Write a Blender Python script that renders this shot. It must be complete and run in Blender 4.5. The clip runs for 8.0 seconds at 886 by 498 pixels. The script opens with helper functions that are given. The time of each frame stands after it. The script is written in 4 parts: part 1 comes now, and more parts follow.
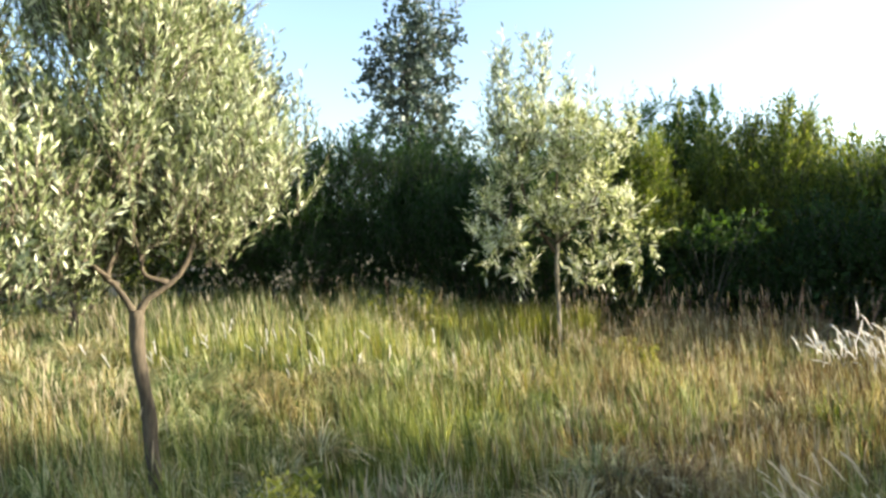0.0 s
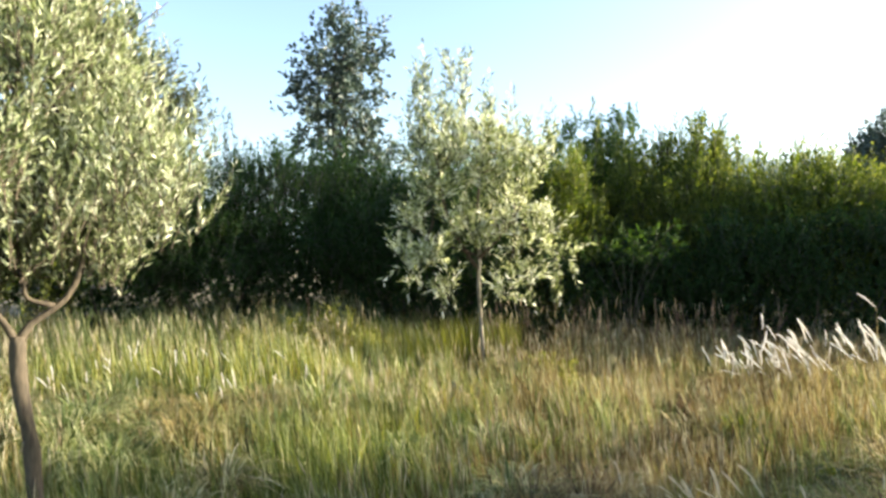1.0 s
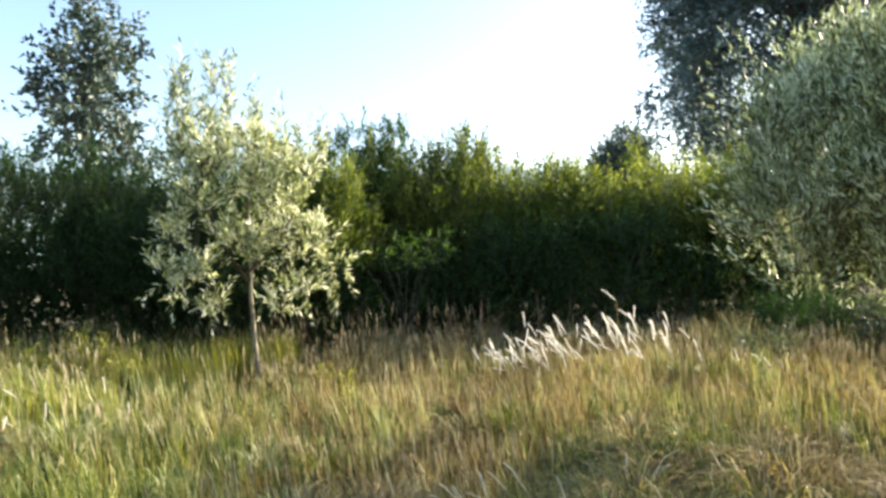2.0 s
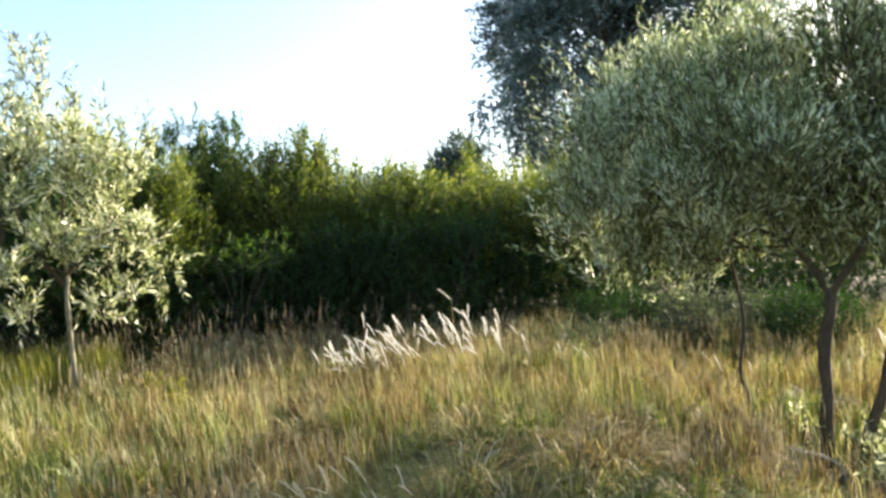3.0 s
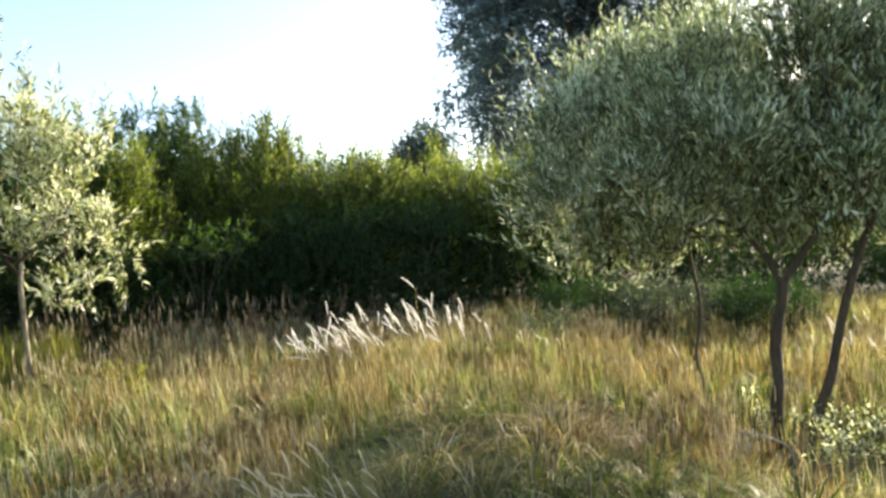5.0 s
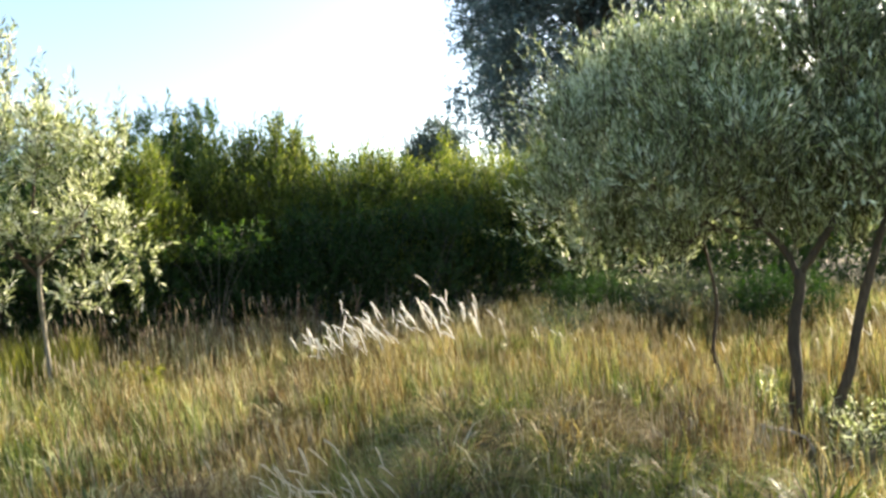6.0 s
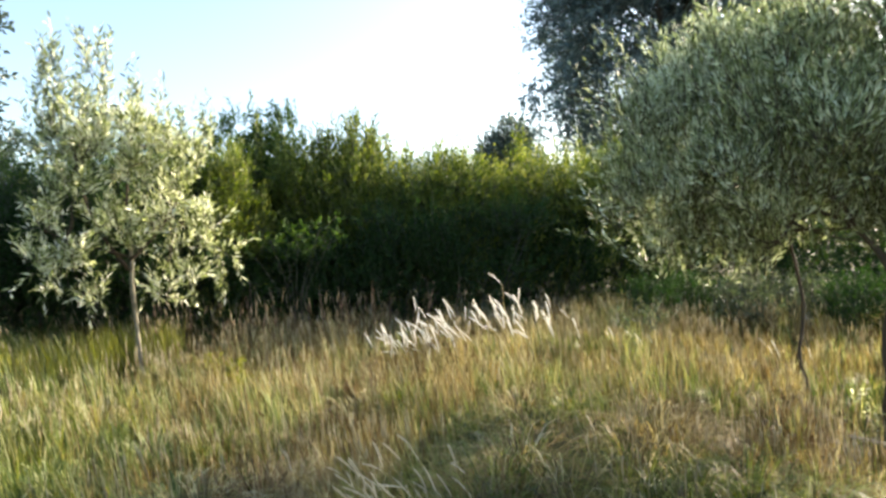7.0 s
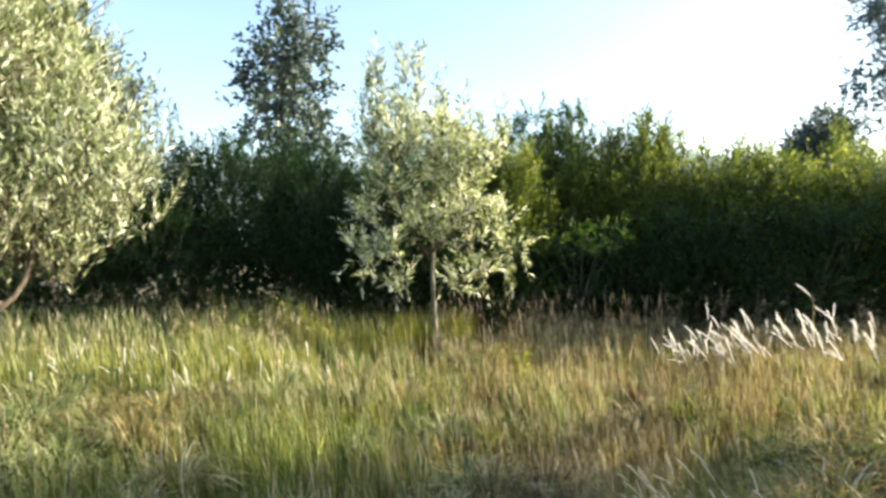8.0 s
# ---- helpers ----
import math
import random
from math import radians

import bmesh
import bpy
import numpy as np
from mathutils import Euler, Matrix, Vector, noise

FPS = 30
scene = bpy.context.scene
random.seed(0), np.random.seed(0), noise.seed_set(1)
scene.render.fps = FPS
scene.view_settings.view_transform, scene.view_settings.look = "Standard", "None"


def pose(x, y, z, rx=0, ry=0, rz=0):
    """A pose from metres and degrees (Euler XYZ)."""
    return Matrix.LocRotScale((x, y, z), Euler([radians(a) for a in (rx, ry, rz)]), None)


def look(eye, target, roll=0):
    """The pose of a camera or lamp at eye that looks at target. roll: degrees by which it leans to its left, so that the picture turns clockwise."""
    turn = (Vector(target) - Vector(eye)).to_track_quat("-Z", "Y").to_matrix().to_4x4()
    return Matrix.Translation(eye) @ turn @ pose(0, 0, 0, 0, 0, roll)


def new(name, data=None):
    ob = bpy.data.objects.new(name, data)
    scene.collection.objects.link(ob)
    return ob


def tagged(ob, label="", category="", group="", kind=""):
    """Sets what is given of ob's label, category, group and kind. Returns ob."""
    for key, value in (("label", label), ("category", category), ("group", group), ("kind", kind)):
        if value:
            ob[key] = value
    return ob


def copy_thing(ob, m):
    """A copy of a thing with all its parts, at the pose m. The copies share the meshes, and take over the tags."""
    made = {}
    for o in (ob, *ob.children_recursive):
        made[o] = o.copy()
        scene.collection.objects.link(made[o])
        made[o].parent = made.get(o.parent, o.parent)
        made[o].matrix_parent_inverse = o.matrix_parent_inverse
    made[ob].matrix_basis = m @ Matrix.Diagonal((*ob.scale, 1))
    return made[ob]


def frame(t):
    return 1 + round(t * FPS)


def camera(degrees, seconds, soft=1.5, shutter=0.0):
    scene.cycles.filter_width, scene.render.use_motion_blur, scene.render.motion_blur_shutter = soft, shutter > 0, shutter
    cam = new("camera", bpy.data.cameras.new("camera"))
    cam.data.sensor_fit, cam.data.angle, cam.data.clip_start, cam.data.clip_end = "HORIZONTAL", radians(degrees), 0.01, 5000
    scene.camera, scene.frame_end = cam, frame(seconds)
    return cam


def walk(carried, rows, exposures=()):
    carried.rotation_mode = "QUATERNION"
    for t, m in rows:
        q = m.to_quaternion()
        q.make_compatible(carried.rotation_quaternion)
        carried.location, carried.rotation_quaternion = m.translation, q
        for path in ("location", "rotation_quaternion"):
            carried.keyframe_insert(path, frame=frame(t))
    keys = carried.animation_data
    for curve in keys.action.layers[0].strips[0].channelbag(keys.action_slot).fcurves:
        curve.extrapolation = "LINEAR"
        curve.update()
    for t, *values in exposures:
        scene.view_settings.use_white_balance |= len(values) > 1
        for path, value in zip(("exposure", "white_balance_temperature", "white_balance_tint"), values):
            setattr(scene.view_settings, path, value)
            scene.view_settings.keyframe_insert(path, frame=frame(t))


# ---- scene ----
cam = camera(64.94, 8.0, soft=2.85, shutter=0.1)
PATH = [
    (0.0, pose(-0.001, -0.001, 1.599, 88.62, 0.20, -0.32)),
    (0.5, pose(0.045, 0.018, 1.613, 88.65, 0.39, 0.04)),
    (1.0, pose(0.125, 0.061, 1.621, 89.72, 0.49, -5.94)),
    (1.5, pose(0.188, 0.098, 1.628, 89.70, 0.60, -14.14)),
    (2.0, pose(0.225, 0.152, 1.636, 89.93, 2.44, -23.85)),
    (2.2, pose(0.224, 0.147, 1.637, 89.86, 3.13, -27.08)),
    (3.3, pose(0.131, 0.054, 1.610, 89.45, 1.57, -38.79)),
    (3.5, pose(0.118, 0.064, 1.606, 89.06, 1.08, -39.09)),
    (4.0, pose(0.135, 0.056, 1.606, 88.63, 1.53, -40.17)),
    (5.5, pose(0.155, 0.047, 1.601, 88.67, 2.53, -39.59)),
    (6.0, pose(0.152, 0.047, 1.598, 88.54, 3.01, -38.94)),
    (6.5, pose(0.140, 0.046, 1.601, 88.43, 2.83, -37.26)),
    (7.0, pose(0.141, 0.040, 1.607, 88.61, 2.65, -32.96)),
    (7.5, pose(0.068, 0.037, 1.639, 88.80, 2.22, -24.41)),
    (8.0, pose(0.062, 0.044, 1.633, 89.07, 0.65, -10.13)),
]
walk(cam, PATH, exposures=[(0.0, 1.92), (8.0, 1.92)])

# ---- light: a low evening sun to the right, clear sky ----
SUN_AZ, SUN_EL = 91.5, 19.5
world = bpy.data.worlds.new("world")
scene.world = world
world.use_nodes = True
wn = world.node_tree
sky = wn.nodes.new("ShaderNodeTexSky")
sky.sky_type, sky.sun_disc = "NISHITA", False
sky.sun_elevation, sky.sun_rotation = radians(SUN_EL), radians(SUN_AZ)
sky.air_density, sky.dust_density, sky.ozone_density = 1.0, 2.0, 1.5
wn.links.new(sky.outputs[0], wn.nodes["Background"].inputs[0])
wn.nodes["Background"].inputs[1].default_value = 0.12
sun = new("sun", bpy.data.lights.new("sun", "SUN"))
sun.data.energy, sun.data.angle, sun.data.color = 5.0, radians(0.6), (1.0, 0.87, 0.67)
sun.matrix_world = look((math.sin(radians(SUN_AZ)) * math.cos(radians(SUN_EL)) * 60, math.cos(radians(SUN_AZ)) * math.cos(radians(SUN_EL)) * 60, math.sin(radians(SUN_EL)) * 60), (0, 0, 0))


# ---- materials ----
def material(name):
    m = bpy.data.materials.new(name)
    m.use_nodes = True
    m.node_tree.nodes.clear()
    return m, m.node_tree.nodes, m.node_tree.links


def ramp(nodes, stops):
    r = nodes.new("ShaderNodeValToRGB")
    e = r.color_ramp.elements
    while len(e) < len(stops):
        e.new(0.5)
    for k, (p, c) in enumerate(stops):
        e[k].position, e[k].color = p, (*c, 1)
    return r


def leaf_material(name, stops, through_tint, share=0.35, rough=0.45, patch=1.5, vary=0.75, gloss=0.3, spray=0.0):
    """Thin leaf: each leaf takes its own tone, patches of the plant shift slightly, and light shines through."""
    m, n, l = material(name)
    geo = n.new("ShaderNodeNewGeometry")
    tex = n.new("ShaderNodeTexNoise")
    tex.inputs["Scale"].default_value, tex.inputs["Detail"].default_value = patch, 2
    l.new(geo.outputs["Position"], tex.inputs["Vector"])
    mix = n.new("ShaderNodeMath")
    mix.operation = "MULTIPLY_ADD"
    l.new(tex.outputs["Fac"], mix.inputs[0])
    mix.inputs[1].default_value = 0.9
    add = n.new("ShaderNodeMath")
    add.operation = "MULTIPLY_ADD"
    l.new(geo.outputs["Random Per Island"], add.inputs[0])
    add.inputs[1].default_value, add.inputs[2].default_value = vary, 0.045 - 0.5 * vary
    fine = n.new("ShaderNodeTexNoise")
    fine.inputs["Scale"].default_value, fine.inputs["Detail"].default_value = 10.0, 1
    l.new(geo.outputs["Position"], fine.inputs["Vector"])
    tone = n.new("ShaderNodeMath")
    tone.operation = "MULTIPLY_ADD"
    l.new(fine.outputs["Fac"], tone.inputs[0])
    tone.inputs[1].default_value = spray
    shift = n.new("ShaderNodeMath")
    shift.operation = "ADD"
    l.new(add.outputs[0], shift.inputs[0])
    shift.inputs[1].default_value = -0.5 * spray
    l.new(shift.outputs[0], tone.inputs[2])
    l.new(tone.outputs[0], mix.inputs[2])
    col = ramp(n, stops)
    l.new(mix.outputs[0], col.inputs[0])
    bsdf = n.new("ShaderNodeBsdfPrincipled")
    l.new(col.outputs[0], bsdf.inputs["Base Color"])
    bsdf.inputs["Roughness"].default_value = rough
    bsdf.inputs["Specular IOR Level"].default_value = gloss
    tr = n.new("ShaderNodeBsdfTranslucent")
    tint = n.new("ShaderNodeMix")
    tint.data_type, tint.blend_type = "RGBA", "MULTIPLY"
    tint.inputs[0].default_value = 1.0
    l.new(col.outputs[0], tint.inputs[6])
    tint.inputs[7].default_value = (*through_tint, 1)
    l.new(tint.outputs[2], tr.inputs["Color"])
    sh = n.new("ShaderNodeMixShader")
    sh.inputs[0].default_value = share
    l.new(bsdf.outputs[0], sh.inputs[1])
    l.new(tr.outputs[0], sh.inputs[2])
    out = n.new("ShaderNodeOutputMaterial")
    l.new(sh.outputs[0], out.inputs[0])
    return m


def bark_material(name, dark, light, scale=14):
    m, n, l = material(name)
    tc = n.new("ShaderNodeTexCoord")
    mp = n.new("ShaderNodeMapping")
    mp.inputs["Scale"].default_value = (1, 1, 0.25)
    l.new(tc.outputs["Object"], mp.inputs[0])
    fine = n.new("ShaderNodeTexNoise")
    fine.inputs["Scale"].default_value, fine.inputs["Detail"].default_value = scale * 4, 5
    big = n.new("ShaderNodeTexNoise")
    big.inputs["Scale"].default_value, big.inputs["Detail"].default_value = scale * 0.5, 3
    l.new(mp.outputs[0], fine.inputs["Vector"])
    l.new(mp.outputs[0], big.inputs["Vector"])
    mul = n.new("ShaderNodeMath")
    mul.operation = "MULTIPLY_ADD"
    l.new(fine.outputs["Fac"], mul.inputs[0])
    mul.inputs[1].default_value = 0.6
    sub = n.new("ShaderNodeMath")
    sub.operation = "MULTIPLY"
    l.new(big.outputs["Fac"], sub.inputs[0])
    sub.inputs[1].default_value = 0.5
    l.new(sub.outputs[0], mul.inputs[2])
    col = ramp(n, [(0.35, dark), (0.75, light)])
    l.new(mul.outputs[0], col.inputs[0])
    bump = n.new("ShaderNodeBump")
    bump.inputs["Strength"].default_value, bump.inputs["Distance"].default_value = 0.8, 0.01
    l.new(mul.outputs[0], bump.inputs["Height"])
    bsdf = n.new("ShaderNodeBsdfPrincipled")
    bsdf.inputs["Roughness"].default_value = 0.85
    l.new(col.outputs[0], bsdf.inputs["Base Color"])
    l.new(bump.outputs[0], bsdf.inputs["Normal"])
    out = n.new("ShaderNodeOutputMaterial")
    l.new(bsdf.outputs[0], out.inputs[0])
    return m


def ground_material(name, stops, scale):
    m, n, l = material(name)
    geo = n.new("ShaderNodeNewGeometry")
    a = n.new("ShaderNodeTexNoise")
    a.inputs["Scale"].default_value, a.inputs["Detail"].default_value = scale, 8
    b = n.new("ShaderNodeTexNoise")
    b.inputs["Scale"].default_value, b.inputs["Detail"].default_value = scale * 18, 4
    l.new(geo.outputs["Position"], a.inputs["Vector"])
    l.new(geo.outputs["Position"], b.inputs["Vector"])
    mid = n.new("ShaderNodeMath")
    mid.operation = "ADD"
    l.new(a.outputs["Fac"], mid.inputs[0])
    l.new(b.outputs["Fac"], mid.inputs[1])
    half = n.new("ShaderNodeMath")
    half.operation = "MULTIPLY"
    half.inputs[1].default_value = 0.5
    l.new(mid.outputs[0], half.inputs[0])
    col = ramp(n, stops)
    l.new(half.outputs[0], col.inputs[0])
    bump = n.new("ShaderNodeBump")
    bump.inputs["Strength"].default_value, bump.inputs["Distance"].default_value = 0.6, 0.05
    l.new(b.outputs["Fac"], bump.inputs["Height"])
    bsdf = n.new("ShaderNodeBsdfPrincipled")
    bsdf.inputs["Roughness"].default_value = 0.95
    l.new(col.outputs[0], bsdf.inputs["Base Color"])
    l.new(bump.outputs[0], bsdf.inputs["Normal"])
    out = n.new("ShaderNodeOutputMaterial")
    l.new(bsdf.outputs[0], out.inputs[0])
    return m


OLIVE = leaf_material("olive_leaf", [(0.0, (0.035, 0.052, 0.022)), (0.36, (0.195, 0.24, 0.09)), (0.62, (0.45, 0.50, 0.30)), (1.0, (0.76, 0.79, 0.64))], (0.95, 1.0, 0.68), 0.29, 0.42, vary=0.85, spray=1.1)
OLIVE_PALE = leaf_material("pale_olive_leaf", [(0.0, (0.03, 0.042, 0.016)), (0.36, (0.205, 0.245, 0.078)), (0.62, (0.52, 0.565, 0.29)), (1.0, (0.88, 0.88, 0.78))], (1.0, 1.02, 0.8), 0.5, 0.36, vary=1.0, gloss=0.5, spray=1.4)
HEDGE = leaf_material("hedge_leaf", [(0.0, (0.035, 0.060, 0.010)), (0.5, (0.105, 0.145, 0.02)), (1.0, (0.33, 0.35, 0.10))], (1.3, 1.35, 0.5), 0.42, 0.5, spray=0.7)
# near-black green: the hedge's shade is put into this leaf colour
BROOM_SHADED = leaf_material("shaded_broom_leaf", [(0.0, (0.012, 0.030, 0.010)), (0.5, (0.024, 0.052, 0.015)), (1.0, (0.046, 0.086, 0.026))], (1.3, 1.5, 0.5), 0.25, 0.75, gloss=0.12)
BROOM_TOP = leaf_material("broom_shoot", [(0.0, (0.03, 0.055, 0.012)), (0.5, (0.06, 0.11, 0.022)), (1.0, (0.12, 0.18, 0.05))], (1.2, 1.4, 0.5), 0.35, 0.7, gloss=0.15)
WILLOW = leaf_material("willow_leaf", [(0.0, (0.035, 0.048, 0.032)), (0.5, (0.072, 0.092, 0.06)), (1.0, (0.18, 0.20, 0.145))], (1.1, 1.2, 0.6), 0.35, 0.55)
DARK = leaf_material("poplar_leaf", [(0.0, (0.04, 0.062, 0.055)), (0.6, (0.08, 0.115, 0.095)), (1.0, (0.19, 0.23, 0.20))], (1.0, 1.1, 0.6), 0.2, 0.4, 0.4)
GUM = leaf_material("gum_leaf", [(0.0, (0.045, 0.072, 0.074)), (0.5, (0.12, 0.172, 0.172)), (1.0, (0.28, 0.34, 0.335))], (1.0, 1.1, 0.9), 0.32, 0.4, 0.4)
GREEN = leaf_material("green_grass_blade", [(0.0, (0.025, 0.048, 0.012)), (0.45, (0.112, 0.162, 0.042)), (0.75, (0.28, 0.315, 0.13)), (1.0, (0.56, 0.56, 0.33))], (1.15, 1.15, 0.55), 0.32, 0.55, 0.8, 1.1)
LUSH = leaf_material("lush_grass_blade", [(0.0, (0.02, 0.034, 0.006)), (0.45, (0.10, 0.135, 0.022)), (0.8, (0.22, 0.25, 0.05)), (1.0, (0.42, 0.42, 0.13))], (1.2, 1.2, 0.4), 0.36, 0.5, 0.9, 1.0)
STRAW = leaf_material("straw_blade", [(0.0, (0.08, 0.064, 0.026)), (0.45, (0.29, 0.222, 0.076)), (0.75, (0.525, 0.445, 0.205)), (1.0, (0.74, 0.69, 0.48))], (1.0, 0.95, 0.7), 0.34, 0.6, 0.8, 1.1)
RUSSET = leaf_material("russet_blade", [(0.0, (0.035, 0.024, 0.011)), (0.5, (0.155, 0.102, 0.042)), (1.0, (0.36, 0.26, 0.13))], (1.1, 0.9, 0.6), 0.3, 0.6, 0.9, 1.05)
DOCK = leaf_material("dried_dock", [(0.0, (0.06, 0.04, 0.03)), (0.5, (0.15, 0.10, 0.07)), (1.0, (0.32, 0.24, 0.17))], (1.1, 0.9, 0.7), 0.25, 0.7, 2)
PLUME = leaf_material("plume_down", [(0.0, (0.76, 0.75, 0.72)), (0.6, (0.84, 0.83, 0.81)), (1.0, (0.88, 0.88, 0.87))], (1.0, 0.98, 0.93), 0.5, 0.7, 3)
DOWN = leaf_material("dry_plume_down", [(0.0, (0.74, 0.66, 0.52)), (0.6, (0.84, 0.77, 0.63)), (1.0, (0.88, 0.83, 0.72))], (1.0, 0.96, 0.85), 0.5, 0.7, 3)
SEED = leaf_material("seed_husk", [(0.0, (0.32, 0.27, 0.17)), (0.5, (0.50, 0.44, 0.30)), (1.0, (0.68, 0.62, 0.48))], (1.0, 0.96, 0.8), 0.45, 0.6, 1.2)
YELLOW = leaf_material("yellow_petal", [(0.0, (0.38, 0.36, 0.06)), (0.6, (0.54, 0.49, 0.09)), (1.0, (0.66, 0.60, 0.18))], (1.0, 1.0, 0.5), 0.35, 0.6, 3)
HERB = leaf_material("herb_leaf", [(0.0, (0.12, 0.14, 0.025)), (0.6, (0.25, 0.26, 0.055)), (1.0, (0.40, 0.38, 0.11))], (1.3, 1.3, 0.5), 0.4, 0.5, 2)
# shade on backlit trunks and inside crowns is put into this dark bark
BARK_SHADED = bark_material("shaded_olive_bark", (0.017, 0.012, 0.007), (0.082, 0.056, 0.031))
BARK_YOUNG = bark_material("young_olive_bark", (0.085, 0.07, 0.045), (0.36, 0.32, 0.235))
# a tone between the other two olive barks
BARK_MID = bark_material("mid_tone_olive_bark", (0.022, 0.017, 0.010), (0.125, 0.10, 0.064))
BARK_DARK = bark_material("dark_bark", (0.03, 0.026, 0.02), (0.12, 0.10, 0.08))
DEADWOOD = bark_material("dead_wood", (0.28, 0.24, 0.18), (0.55, 0.50, 0.42))
SOIL = ground_material("soil_and_thatch", [(0.3, (0.045, 0.038, 0.02)), (0.5, (0.10, 0.085, 0.04)), (0.7, (0.16, 0.14, 0.06))], 0.35)
# distance haze is mixed into the hill's pale blue-grey
HILL = ground_material("hazed_wooded_hill", [(0.3, (0.14, 0.21, 0.20)), (0.5, (0.18, 0.25, 0.25)), (0.7, (0.22, 0.29, 0.30))], 0.03)


# ---- building helpers ----
def link_mesh(name, verts, faces, mat, parent=None, label="", smooth=False):
    me = bpy.data.meshes.new(name)
    me.from_pydata(verts, [], faces)
    me.materials.append(mat)
    if smooth:
        me.polygons.foreach_set("use_smooth", [True] * len(me.polygons))
    ob = new(name, me)
    ob.parent = parent
    return tagged(ob, label)


def mesh_from_arrays(name, co, tris, mat, parent=None, label=""):
    """One mesh from an array of places and an array of triangles."""
    me = bpy.data.meshes.new(name)
    nf = len(tris)
    me.vertices.add(len(co))
    me.vertices.foreach_set("co", np.ascontiguousarray(co, dtype=np.float32).ravel())
    me.loops.add(nf * 3)
    me.loops.foreach_set("vertex_index", np.ascontiguousarray(tris, dtype=np.int32).ravel())
    me.polygons.add(nf)
    me.polygons.foreach_set("loop_start", np.arange(0, nf * 3, 3, dtype=np.int32))
    me.update(calc_edges=True)
    me.materials.append(mat)
    ob = new(name, me)
    ob.parent = parent
    return tagged(ob, label)


def unit(a):
    return a / (np.linalg.norm(a, axis=-1, keepdims=True) + 1e-9)


def smooth_line(points, n):
    """A curved line through the points, as n places."""
    p = np.array(points, float)
    q = np.vstack([2 * p[0] - p[1], p, 2 * p[-1] - p[-2]])
    out = []
    for s in np.linspace(0, len(p) - 1 - 1e-6, n):
        k = int(s)
        u = s - k
        a, b, c, d = q[k:k + 4]
        out.append(0.5 * (2 * b + (c - a) * u + (2 * a - 5 * b + 4 * c - d) * u * u + (3 * b - a - 3 * c + d) * u ** 3))
    return np.array(out)


def limb(name, points, r0, r1, mat, parent, rng, n=12, sides=9, rough=0.10, label=""):
    """A tapered, slightly knobbly branch along a curved line."""
    line = smooth_line(points, n)
    verts, faces = [], []
    for k, c in enumerate(line):
        t = line[min(k + 1, n - 1)] - line[max(k - 1, 0)]
        t = t / np.linalg.norm(t)
        a = np.cross(t, (0.31, 0.9, 0.12))
        a /= np.linalg.norm(a)
        b = np.cross(t, a)
        r = r0 + (r1 - r0) * (k / (n - 1)) ** 0.8
        for s in range(sides):
            w = 2 * math.pi * s / sides
            rr = r * (1 + rough * rng.uniform(-1, 1) + rough * math.sin(2 * w + k * 0.9))
            verts.append(tuple(c + rr * (math.cos(w) * a + math.sin(w) * b)))
    for k in range(n - 1):
        for s in range(sides):
            s2 = (s + 1) % sides
            faces.append((k * sides + s, k * sides + s2, (k + 1) * sides + s2, (k + 1) * sides + s))
    faces.append(tuple(range(sides))[::-1])
    faces.append(tuple((n - 1) * sides + s for s in range(sides)))
    return link_mesh(name, verts, faces, mat, parent, label, smooth=True)


def leaves_arrays(base, way, side, length, width):
    """Pointed leaves, each folded along its midrib: two triangles a side pair."""
    n = len(base)
    nor = unit(np.cross(way, side))
    mid = base + way * (length * 0.5)[:, None] - nor * (width * 0.25)[:, None]
    co = np.empty((n, 4, 3))
    co[:, 0] = base
    co[:, 1] = mid + side * (width * 0.5)[:, None]
    co[:, 2] = base + way * length[:, None]
    co[:, 3] = mid - side * (width * 0.5)[:, None]
    co[:, 0] += nor * (width * 0.1)[:, None]
    i = np.arange(n)[:, None] * 4
    tris = np.concatenate([i + np.array([[0, 1, 2]]), i + np.array([[0, 2, 3]])])
    return co.reshape(-1, 3), tris


def twig_arrays(a, b, r):
    """Three-sided slender twigs from a to b."""
    n = len(a)
    t = unit(b - a)
    s = unit(np.cross(t, np.array([0.3, 0.8, 0.2])))
    q = np.cross(t, s)
    co = np.empty((n, 4, 3))
    for k in range(3):
        w = 2 * math.pi * k / 3
        co[:, k] = a + (s * math.cos(w) + q * math.sin(w)) * r[:, None]
    co[:, 3] = b
    i = np.arange(n)[:, None] * 4
    return co.reshape(-1, 3), np.concatenate([i + np.array([[k, (k + 1) % 3, 3]]) for k in range(3)])


def lobe_places(rng, lobes, n, inner=0.3):
    """Places in and near the skin of a set of ellipsoids (x, y, z, rx, ry, rz, share), and the way outward from each."""
    share = np.array([q[6] for q in lobes], float)
    pick = rng.choice(len(lobes), n, p=share / share.sum())
    L = np.array([q[:6] for q in lobes])[pick]
    d = unit(rng.normal(size=(n, 3)))
    r = (inner + (1 - inner) * rng.random(n) ** 0.6) * (0.9 + 0.2 * rng.random(n))
    return L[:, :3] + d * r[:, None] * L[:, 3:], unit(d * L[:, 3:])


